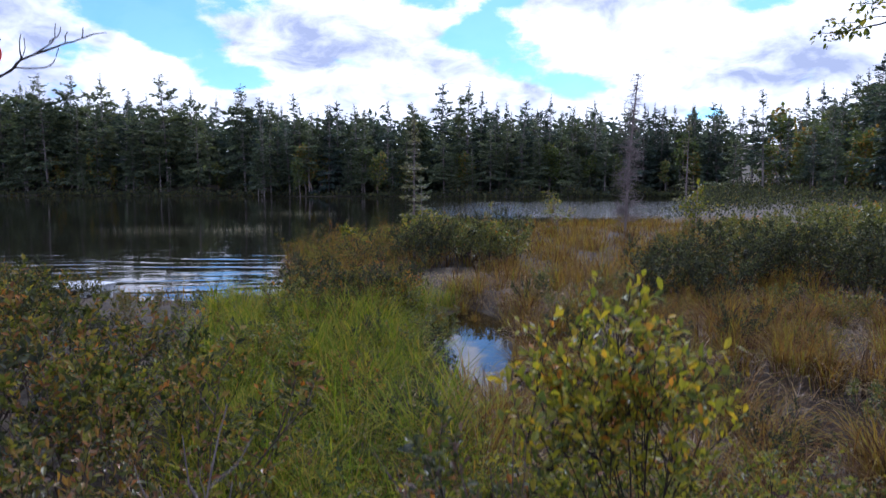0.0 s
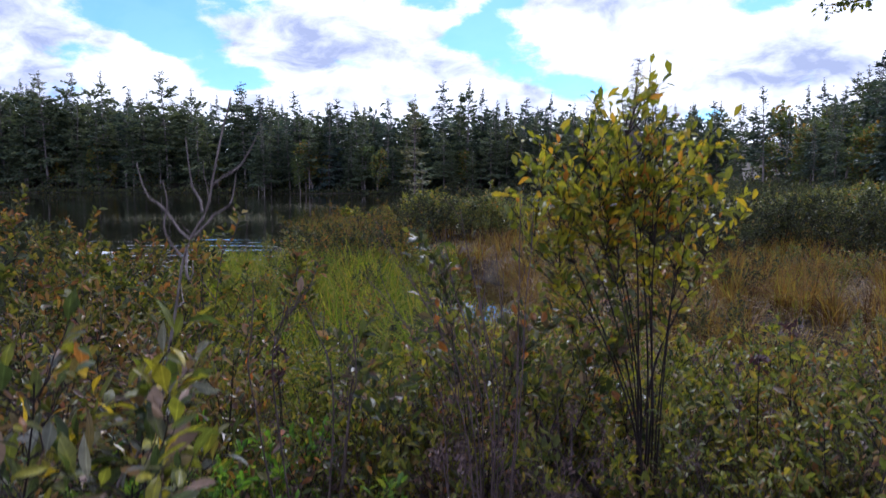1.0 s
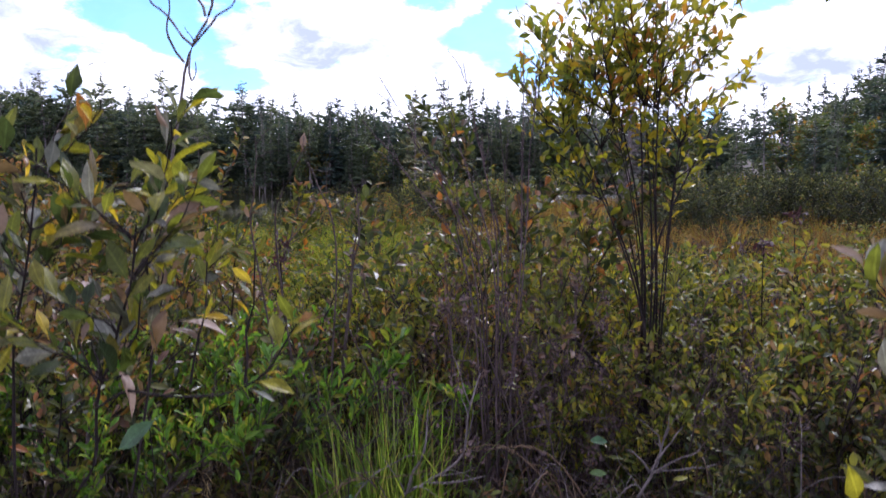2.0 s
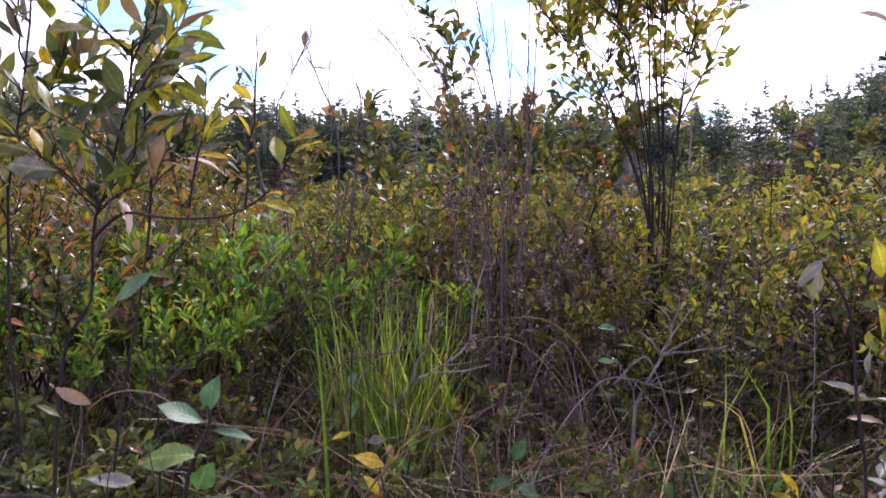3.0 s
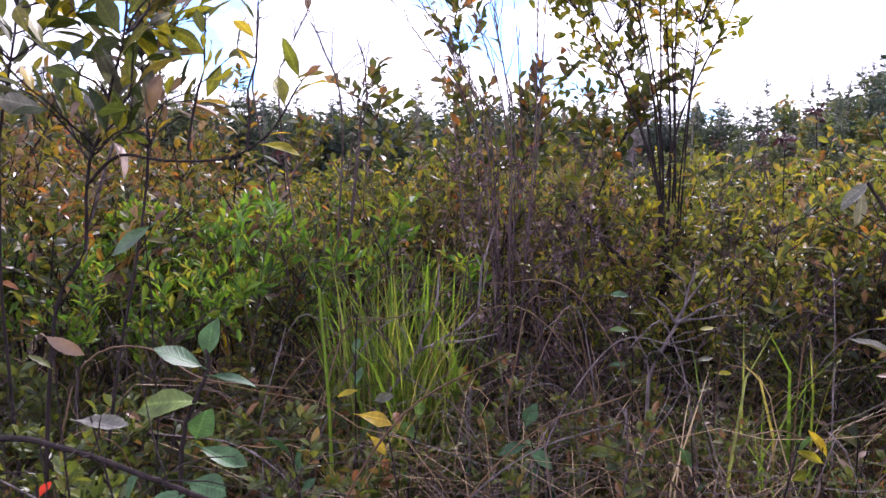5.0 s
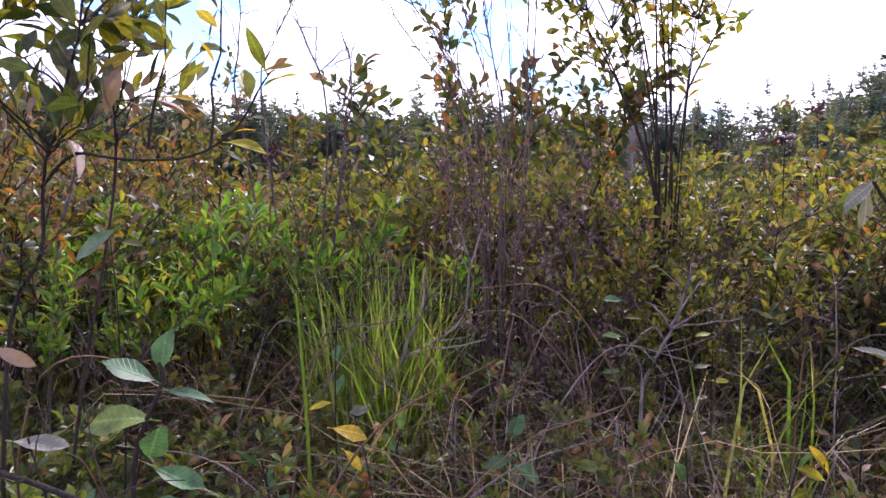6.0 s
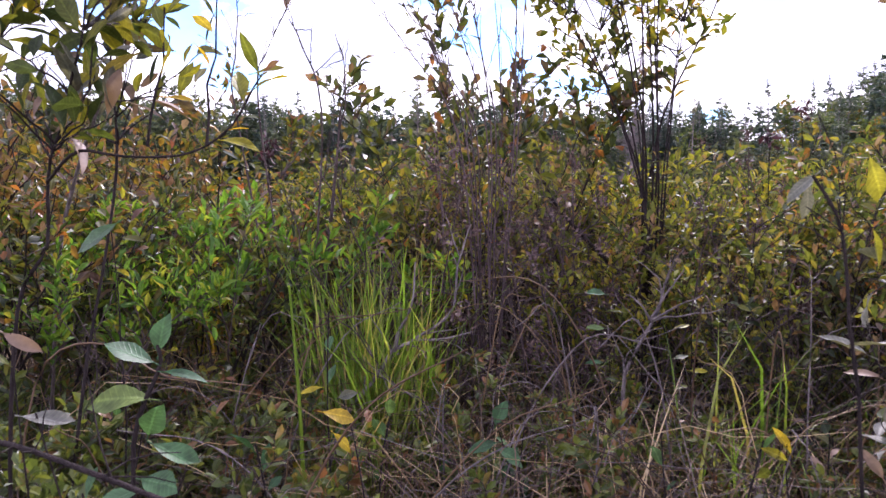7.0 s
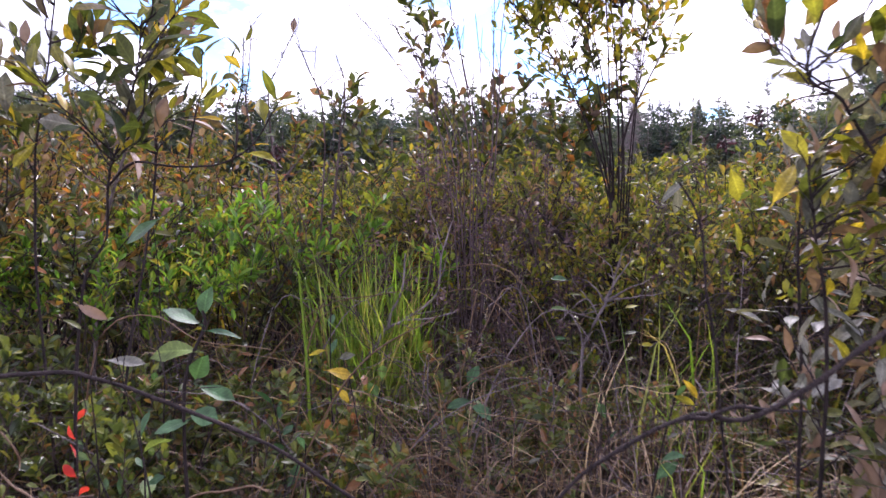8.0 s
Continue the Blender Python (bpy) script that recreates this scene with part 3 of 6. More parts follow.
def shrub_geo(rng, height, radius, stems=6, twigs=6, sprays=3, leaf=0.04, per=7, tpl=LEAF8, bare=0.3, wide=0.45, stem_r=0.006, fan=0.1, wob=0.1, lean=(0, 0), twig_len=0.32, fine=True, lift=0.25):
    """Stems from one base, side twigs, leafy sprays. Returns the wood, one for each stem, and the leaves."""
    woods, store = [], []
    for s in range(stems):
        wood = Geo()
        woods.append(wood)
        a = (s + rng.uniform(0, 1)) / stems * 2 * math.pi
        r0 = fan * rng.uniform(0.1, 1)
        p = np.array([math.cos(a) * r0, math.sin(a) * r0, -0.05])
        out = radius * rng.uniform(0.15, 1.0)
        h = height * rng.uniform(0.7, 1.0)
        d = np.array([math.cos(a) * out + lean[0], math.sin(a) * out + lean[1], h])
        L = np.linalg.norm(d)
        pts = wander(rng, p, d, L, 8, wob)
        keep = pts if fine else pts[::2]
        tube(wood, keep, np.linspace(stem_r, stem_r * 0.25, len(keep)) * rng.uniform(0.6, 1.15), 5 if fine else 4)
        twig_leaves(rng, store, pts[-3:], per, leaf, lift=lift)
        for k in range(twigs):
            f = bare + (1 - bare) * (k + rng.uniform(0, 1)) / twigs
            j = min(int(f * 8), 7)
            q = pts[j] + (pts[j + 1] - pts[j]) * (f * 8 - j)
            b = rng.uniform(0, 2 * math.pi)
            along = unit(pts[j + 1] - pts[j])
            d2 = along * 0.8 + np.array([math.cos(b), math.sin(b), 0.15]) * 0.8
            l2 = twig_len * height * (1.15 - 0.65 * f) * rng.uniform(0.6, 1.2)
            tp = wander(rng, q, d2, l2, 4, 0.16, 0.08)
            if fine:
                tube(wood, tp, np.linspace(stem_r * 0.38, stem_r * 0.16, len(tp)), 4)
            else:
                tube(wood, tp[::2], np.linspace(stem_r * 0.42, stem_r * 0.16, 3), 3)
            twig_leaves(rng, store, tp, per, leaf, lift=lift, start=0.3)
            for g in range(sprays):
                jj = rng.integers(1, 4)
                c = rng.normal(0, 1, 3)
                sp = wander(rng, tp[jj], unit(tp[jj + 1] - tp[jj]) + 0.8 * unit(c) + np.array([0, 0, 0.2]), l2 * rng.uniform(0.3, 0.6), 3, 0.15)
                if fine:
                    tube(wood, sp[::3], (stem_r * 0.2, stem_r * 0.1), 3)
                twig_leaves(rng, store, sp, per, leaf, lift=lift)
    leaves = Geo()
    if store:
        pos, way, nor, ln = (np.concatenate([s[k] for s in store]) for k in range(4))
        add_leaves(leaves, pos, way, nor, ln, ln * wide * rng.uniform(0.8, 1.2, len(ln)), tpl)
    return woods, leaves


def make_shrub(name, label, category, rng, leaf_mat, wood_mat, group="", **kw):
    """A shrub as one thing: an empty at its foot with each stem and the foliage under it."""
    ob = tagged(new(name), label=label, category=category, group=group)
    woods, leaves = shrub_geo(rng, **kw)
    if kw.get("fine", True):
        for w in woods:
            part("stem", w, wood_mat, ob, smooth=True)
    else:
        part("branchwork", merged(woods), wood_mat, ob, stuff=True)
    if leaves.n:
        part("foliage", leaves, leaf_mat, ob, stuff=True)
    return ob


def put(ob, x, y, z=None, turn=0.0, size=1.0):
    ob.matrix_basis = pose(x, y, ground_z(x, y) if z is None else z, 0, 0, turn) @ Matrix.Scale(size, 4)
    return ob


def scatter(protos, places, rng, sizes=(0.85, 1.15), used=None):
    """Sets shrubs at places (x, y, size): each proto itself first, copies of it after."""
    used = set() if used is None else used
    for i, (x, y, s) in enumerate(places):
        unused = [p for p in protos if p.name not in used]
        ob = unused[0] if unused else protos[int(rng.integers(len(protos)))]
        s = s * rng.uniform(*sizes)
        m = pose(x, y, ground_z(x, y) - 0.02, rng.normal(0, 3), rng.normal(0, 3), rng.uniform(0, 360)) @ Matrix.Scale(s, 4)
        if ob.name in used:
            c = copy_thing(ob, m)
            c.matrix_basis = m
        else:
            used.add(ob.name)
            ob.matrix_basis = m
    return used


# ---------------------------------------------------------------- ground and water
LAKE = np.array([(-120, 26), (-30, 17), (-14, 14.5), (-7.2, 13.2), (-4.5, 11.3), (-2.9, 10.7), (-2.6, 12), (-3.2, 14.5), (-4.2, 18.5), (-4.4, 21.5),
                 (-3, 24), (-1, 27.5), (3, 29.5), (7, 30.5), (12, 36), (17, 44), (28, 72), (37, 96), (30, 99), (13, 97), (-10, 101), (-40, 109), (-70, 114), (-120, 110)], float)
POOLS = ((0.5, 8.6, 0.62, 2.1), (3.2, 5.0, 0.55, 0.5), (2.75, 6.0, 0.3, 0.45), (1.75, 6.9, 0.25, 0.5))


def lake_depth(x, y):
    """Signed distance to the lake's shore: positive inside the water."""
    x, y = np.asarray(x, float), np.asarray(y, float)
    best, inside = np.full(x.shape, 1e9), np.zeros(x.shape, bool)
    for (ax, ay), (bx, by) in zip(LAKE, np.roll(LAKE, -1, 0)):
        dx, dy = bx - ax, by - ay
        t = np.clip(((x - ax) * dx + (y - ay) * dy) / (dx * dx + dy * dy), 0, 1)
        best = np.minimum(best, np.hypot(x - ax - t * dx, y - ay - t * dy))
        cross = (ay > y) != (by > y)
        xi = ax + (y - ay) / (by - ay if by != ay else 1e-9) * dx
        inside ^= cross & (x < xi)
    return np.where(inside, best, -best)


def ground_zs(x, y):
    x, y = np.asarray(x, float), np.asarray(y, float)
    wav = 0.25 * np.sin(x * 2.1 + 0.7 * np.sin(y * 1.3)) * np.sin(y * 1.7 + 0.5 * np.sin(x * 0.9))
    d = lake_depth(x, y) + wav
    z = np.clip(0.03 - d * 0.13, -0.9, 0.20)
    for cx, cy, rx, ry in POOLS:
        e = np.hypot((x - cx) / rx, (y - cy) / ry) + 0.8 * wav + 0.12 * np.sin(x * 7.0 + y * 3.0)
        z = np.minimum(z, np.clip((e - 1) * 0.28, -0.3, 0.2))
    hump = 0.03 * (np.sin(x * 5.3 + 1.1 * np.sin(y * 4.1)) + np.sin(y * 6.1 + 1.3 * np.sin(x * 3.7)))
    z = z + np.where(z > 0.02, hump, 0)
    rise = np.clip((x - 30) * 0.05, 0, 3) * np.clip((y - 30) / 30, 0, 1) * np.clip(-lake_depth(x, y) / 8, 0, 1)
    hill = np.clip((y - 121 - np.maximum(0, -x - 30) * 0.1) * 0.3, 0, 9) * np.clip((140 - np.abs(x)) / 60, 0, 1)
    return z + rise + hill


def ground_z(x, y):
    return float(ground_zs(np.array([x]), np.array([y]))[0])


def stretch(lo, hi, step, far, grow):
    mid = np.arange(lo, hi + step / 2, step)
    out, s, p = [], step, hi
    while p < far:
        s *= grow
        p += s
        out.append(p)
    inn, s, p = [], step, lo
    while p > -far:
        s *= grow
        p -= s
        inn.append(p)
    return np.concatenate([inn[::-1], mid, out])


def build_ground():
    xs, ys = stretch(-12, 14, 0.16, 3000, 1.16), stretch(-2, 32, 0.16, 3000, 1.16)
    X, Y = np.meshgrid(xs, ys)
    Z = ground_zs(X.ravel(), Y.ravel())
    g = Geo()
    n, m = len(xs), len(ys)
    i, j = np.meshgrid(np.arange(m - 1), np.arange(n - 1), indexing="ij")
    q = np.stack([i * n + j, i * n + j + 1, (i + 1) * n + j + 1, (i + 1) * n + j], -1).reshape(-1, 4)
    g.add(np.stack([X.ravel(), Y.ravel(), Z], -1), q=q)
    tagged(part("ground", g, M["ground"], smooth=True), label="dark peaty bog ground with brown litter", category="ground", kind="structure")
    w = Geo()
    w.add([(-140, 3, 0), (60, 3, 0), (60, 125, 0), (-140, 125, 0)], q=[(0, 1, 2, 3)])
    tagged(part("water", w, M["water"]), label="dark still pond water with light ripples reflecting sky", category="water", kind="structure")


build_ground()


# ---------------------------------------------------------------- trees
def spruce_geo(rng, height, crown=0.17, low=0.12, whorls=28, tip=1.0, ragged=0.2, dense=1.0, spray=1.0, taper=0.75, rise=0.0):
    """Conifer: tapered trunk, uneven whorls of limbs, each a flat plate of sprays that catches light on top."""
    wood, leaf, store = Geo(), Geo(), []
    bend = rng.normal(0, 0.018 * height, 2)
    zs = np.linspace(0, height, 9)
    pts = np.stack([bend[0] * (zs / height) ** 2, bend[1] * (zs / height) ** 2, zs - 0.02 * height], -1)
    tube(wood, pts, np.linspace(0.011 * height, 0.001 * height, 9), 6)
    unit_h = max(height / 16.0, 0.26)
    lobes = rng.uniform(0.6, 1.35, 9)
    for w in range(whorls):
        f = low + (1 - low) * (w + rng.uniform(0, 0.95)) / whorls
        reach = crown * height * ((1 - f) / (1 - low)) ** taper * tip * rng.uniform(0.6, 1.3) + 0.06 * unit_h
        c0 = np.array([bend[0] * f * f, bend[1] * f * f, f * height])
        for k in range(int(rng.integers(4, 7) * dense)):
            if rng.uniform() < ragged:
                continue
            a = rng.uniform(0, 2 * math.pi)
            c = c0 + np.array([0, 0, rng.normal(0, 0.012 * height)])
            L = reach * rng.uniform(0.5, 1.1) * lobes[int(a / 2 / math.pi * 8.99)]
            droop = -0.35 + 0.75 * f + rise + rng.normal(0, 0.14)
            d = np.array([math.cos(a), math.sin(a), droop])
            tube(wood, np.array([c, c + d * L * 0.9]), (0.04 * unit_h, 0.008 * unit_h), 3)
            side = np.array([-math.sin(a), math.cos(a), 0])
            n = max(12, int(L / (0.07 * unit_h)))
            s = rng.uniform(0.15, 1, n) ** 0.8
            off = rng.uniform(-1, 1, n) * (0.34 * L * np.sin(np.pi * np.clip(s, 0, 0.96)) + 0.04 * unit_h)
            pos = c + d * (L * s)[:, None] + side * off[:, None] + np.stack([0 * s, 0 * s, -0.10 * L * s * s + 0.14 * L * s ** 3 - 0.12 * np.abs(off) + rng.normal(0, 0.05 * unit_h, n)], -1)
            way = unit(unit(d)[None] * 0.8 + side * np.sign(off)[:, None] * rng.uniform(0.2, 0.9, (n, 1)) + np.stack([0 * s, 0 * s, rng.normal(-0.1, 0.3, n)], -1))
            nor = unit(np.array([0, 0, 1.0]) + rng.normal(0, 0.65, (n, 3)))
            ln = spray * (0.2 + 0.16 * (1 - s)) * L * rng.uniform(0.6, 1.2, n)
            store.append((pos, way, nor, np.clip(ln, (0.32 - 0.22 * f) * unit_h, 0.62 * unit_h)))
    # the leader: short sprays held close to the stem
    n = 34
    zz = rng.uniform(0.84, 1.0, n) * height
    a = rng.uniform(0, 2 * math.pi, n)
    store.append((np.stack([bend[0] * (zz / height) ** 2, bend[1] * (zz / height) ** 2, zz - 0.02 * height], -1), unit(np.stack([np.cos(a), np.sin(a), rng.uniform(-0.1, 1.2, n)], -1)), unit(rng.normal(0, 1, (n, 3))), (1.04 * height - zz) * 0.22 * rng.uniform(0.6, 1.2, n) + 0.03 * unit_h))
    pos, way, nor, ln = (np.concatenate([s[k] for s in store]) for k in range(4))
    add_leaves(leaf, pos, way, nor, ln, ln * rng.uniform(0.4, 0.7, len(ln)), LEAF2)
    return wood, leaf


def broadleaf_geo(rng, height, spread=0.25, limbs=14, leaf=0.3, per=16, low=0.3):
    """Small broadleaf tree: forking limbs, clumps of leaves with gaps between."""
    wood, leaves, store = Geo(), Geo(), []
    trunk = wander(rng, (0, 0, -0.2), (0, 0, 1), height * 0.85, 8, 0.07)
    tube(wood, trunk, np.linspace(0.014 * height, 0.003 * height, 9), 6)
    for k in range(limbs):
        f = low + (1 - low) * (k + rng.uniform(0, 1)) / limbs
        j = min(int(f * 8), 7)
        a = rng.uniform(0, 2 * math.pi)
        L = spread * height * (1.3 - 0.8 * f) * rng.uniform(0.6, 1.2)
        lb = wander(rng, trunk[j], (math.cos(a), math.sin(a), 0.55), L, 5, 0.2, 0.05)
        tube(wood, lb, np.linspace(0.005 * height, 0.0015 * height, 6), 4)
        for g in range(5):
            b = rng.integers(2, 6)
            sp = wander(rng, lb[b], rng.normal(0, 1, 3) + np.array([0, 0, 0.3]), L * 0.4, 3, 0.2)
            tube(wood, sp, np.linspace(0.0015 * height, 0.0006 * height, 4), 3)
            pos = sp[rng.integers(1, 4, per)] + rng.normal(0, 0.05 * height * spread * 2, (per, 3))
            store.append((pos, unit(rng.normal(0, 1, (per, 3))), unit(rng.normal(0, 0.7, (per, 3)) + np.array([0, 0, 1.0])), leaf * rng.uniform(0.5, 1.2, per)))
    pos, way, nor, ln = (np.concatenate([s[k] for s in store]) for k in range(4))
    add_leaves(leaves, pos, way, nor, ln, ln * 0.7, LEAF2)
    return wood, leaves


def make_tree(name, label, geo, leaf_mat, wood_mat, group=""):
    ob = tagged(new(name), label=label, category="tree", group=group)
    part("trunk", geo[0], wood_mat, ob, smooth=True)
    if geo[1].n:
        part("crown", geo[1], leaf_mat, ob, stuff=True)
    return ob


def build_forest():
    rng = np.random.default_rng(11)
    H = 16.0
    far = "conifers along the far shore"
    spruces = [make_tree("spruce_tree", "dark green spruce with drooping tiered limbs beside the pond", spruce_geo(rng, H, crown=c, low=l, ragged=r, whorls=w, taper=t, dense=1.3, spray=1.3), M["spruce"], M["trunk"], far)
               for c, l, r, w, t in ((0.17, 0.10, 0.12, 30, 0.8), (0.20, 0.18, 0.2, 24, 0.65), (0.14, 0.12, 0.15, 30, 0.7), (0.18, 0.3, 0.35, 20, 0.6))]
    pines = [make_tree("pine_tree", "ragged green pine with layered limbs and a pale trunk", spruce_geo(rng, H, crown=c, low=l, ragged=r, whorls=w, tip=1.1, dense=1.6, spray=1.45, taper=t, rise=-0.05), M["pine"], M["trunk"], far)
             for c, l, r, w, t in ((0.22, 0.25, 0.25, 20, 0.7), (0.19, 0.34, 0.3, 17, 0.6), (0.24, 0.2, 0.28, 19, 0.8), (0.18, 0.16, 0.2, 22, 0.65))]
    broad = [make_tree("broadleaf_tree", "small green broadleaf tree at the wood's edge by the pond", broadleaf_geo(rng, H * 0.6, leaf=0.5, per=10), M["birch"], M["dead"], "broadleaf trees along the far shore") for _ in range(3)]
    used = set()

    def plant(ob, x, y, h):
        base = H * 0.6 if ob in broad else H
        m = pose(x, y, max(0.1, ground_z(x, y)), rng.normal(0, 1.2), rng.normal(0, 1.2), rng.uniform(0, 360)) @ Matrix.Scale(h / base, 4)
        if ob.name in used:
            copy_thing(ob, m).matrix_basis = m
        else:
            used.add(ob.name)
            ob.matrix_basis = m
    # the trees that make the skyline: east, north, height
    line = [(-71.8, 118, 21.5), (-69.2, 121, 21.6), (-62.0, 119, 21.3), (-57.2, 117, 18.4), (-53.1, 116, 16.5), (-48.7, 115, 20.9), (-45, 117, 18.7), (-42.8, 114, 14.6),
            (-34.4, 113, 18.7), (-30.8, 112, 16.6), (-29.9, 115, 16.4), (-25.0, 111, 17), (-22.3, 112, 14.2), (-17.5, 109, 15.7), (-14.3, 109, 14.8), (-9.2, 106, 15.0)]
    line += [(-4.4, 108, 15.1), (0.2, 111, 18.7), (4.0, 106, 17.9), (6.3, 109, 17.1), (9.5, 108, 15.1), (12.4, 104, 15.1), (17.5, 108, 16.1), (20.9, 106, 14.4), (24.4, 104, 14.9),
             (29.0, 104, 14.2), (35.9, 109, 14.7), (37.0, 107, 12.3), (40.9, 106, 14.0), (43.8, 108, 10.5)]
    for i, (x, y, h) in enumerate(line):
        pool = pines if x < -40 and i % 3 else spruces if x > 5 or i % 2 else pines
        plant(pool[i % 4], x, y + 2, h)
    for x, y, h in ((36.1, 82, 8.3), (40.1, 86, 11.4), (36.8, 76, 12.6), (43.4, 84, 11.1), (41.6, 77, 9.7), (49.2, 87, 15.0), (51.5, 86, 14.1), (45.0, 70, 16.1), (47.4, 71, 14.0), (50.9, 72, 14.9), (66, 87, 18.3)):
        plant((spruces + pines)[int(rng.integers(8))], x, y, h - max(0.1, ground_z(x, y)))
    # fill behind and below the skyline
    for i in range(150):
        x = rng.uniform(-88, 56)
        y = (118 if x < -30 else 110) + rng.uniform(-3, 16) + max(0, -x - 30) * 0.08
        h = rng.uniform(11.0, 15.2) + max(0, -x - 38) * 0.11
        plant((pines if rng.uniform() < np.interp(x, (-60, 0), (0.75, 0.3)) else spruces)[int(rng.integers(4))], x, y, h)
    for i in range(90):
        x = rng.uniform(-86, 40)
        y = (115 if x < -30 else 103) + max(0, -x - 40) * 0.05 + rng.uniform(0, 4)
        plant(broad[int(rng.integers(3))] if i % 3 == 0 else pines[i % 4], x, y, rng.uniform(4.5, 11.0))
    for i in range(110):
        y = rng.uniform(55, 92)
        x = 20 + y * 0.26 + rng.uniform(0, 30)
        if lake_depth(np.array([x]), np.array([y]))[0] > -3:
            continue
        h = np.interp(x / y, (0.4, 0.46, 0.53, 0.62, 0.68), (6.0, 9.5, 11.5, 14.0, 17.0)) * rng.uniform(0.55, 1.05) * y / 80
        plant(broad[int(rng.integers(3))] if i % 3 == 0 else (spruces + pines + pines)[int(rng.integers(12))], x, y, h)
    # the unbroken wood behind: too deep and far to tell tree from tree
    n = 52000
    x = rng.uniform(-100, 75, n)
    y = np.where(x < -30, 124 + np.maximum(0, -x - 30) * 0.1, 116) + rng.uniform(0, 12, n)
    y = np.where(x > 52, rng.uniform(88, 100, n), y)
    top = np.interp(x, (-100, -70, -40, -5, 20, 46, 75), (19, 16.5, 12.8, 12.4, 12.2, 10.5, 14)) + 1.2 * np.sin(x * 0.9) + 1.0 * np.sin(x * 2.3 + 1) + rng.normal(0, 0.8, n)
    pos = np.stack([x, y, rng.uniform(0, 1, n) ** 1.1 * top], -1)
    g = Geo()
    ln = rng.uniform(0.7, 1.7, n)
    add_leaves(g, pos, unit(rng.normal(0, 1, (n, 3)) * np.array([1, 1, 0.6])), unit(rng.normal(0, 0.8, (n, 3)) + np.array([0, -0.6, 0.8])), ln, ln * 0.5, LEAF2)
    tagged(part("far_woods", g, M["spruce"]), label="deep dark conifer wood behind the shore trees", category="woods", kind="stuff")
    # brushy fringe along the far shore
    n = 16000
    far_edge = LAKE[16:24]
    k = rng.integers(0, len(far_edge) - 1, n)
    f = rng.uniform(0, 1, n)[:, None]
    e = far_edge[k] * (1 - f) + far_edge[k + 1] * f
    dep = rng.uniform(0, 1, n) ** 1.5 * 6
    pos = np.stack([e[:, 0] + np.where(k == 0, dep, 0), e[:, 1] + np.where(k == 0, 0, dep), rng.uniform(0, 1, n) ** 1.3 * (0.5 + 0.45 * dep) * (0.6 + 0.4 * np.sin(e[:, 0] * 0.7))], -1)
    m = 16000
    yy = rng.uniform(34, 96, m)
    xx = np.interp(yy, (30, 36, 44, 72, 96), (8, 12, 17, 28, 37)) + 0.4 + rng.uniform(0, 1, m) ** 1.4 * 22
    pos = np.concatenate([pos, np.stack([xx, yy, ground_zs(xx, yy) + rng.uniform(0, 1, m) * (0.8 + 1.2 * np.sin(xx * 0.8) ** 2 * np.sin(yy * 0.5) ** 2)], -1)])
    n += m
    g = Geo()
    ln = rng.uniform(0.0025, 0.0055, n) * np.hypot(pos[:, 0], pos[:, 1])
    add_leaves(g, pos, unit(rng.normal(0, 0.6, (n, 3)) + np.array([0, 0, 0.8])), unit(rng.normal(0, 0.8, (n, 3)) + np.array([0, -0.6, 0.6])), ln, ln * 0.5, LEAF2)
    tagged(part("shore_brush", g, M["dusk"]), label="low dull brush and grass fringing the far shore", category="brush", kind="stuff")


build_forest()


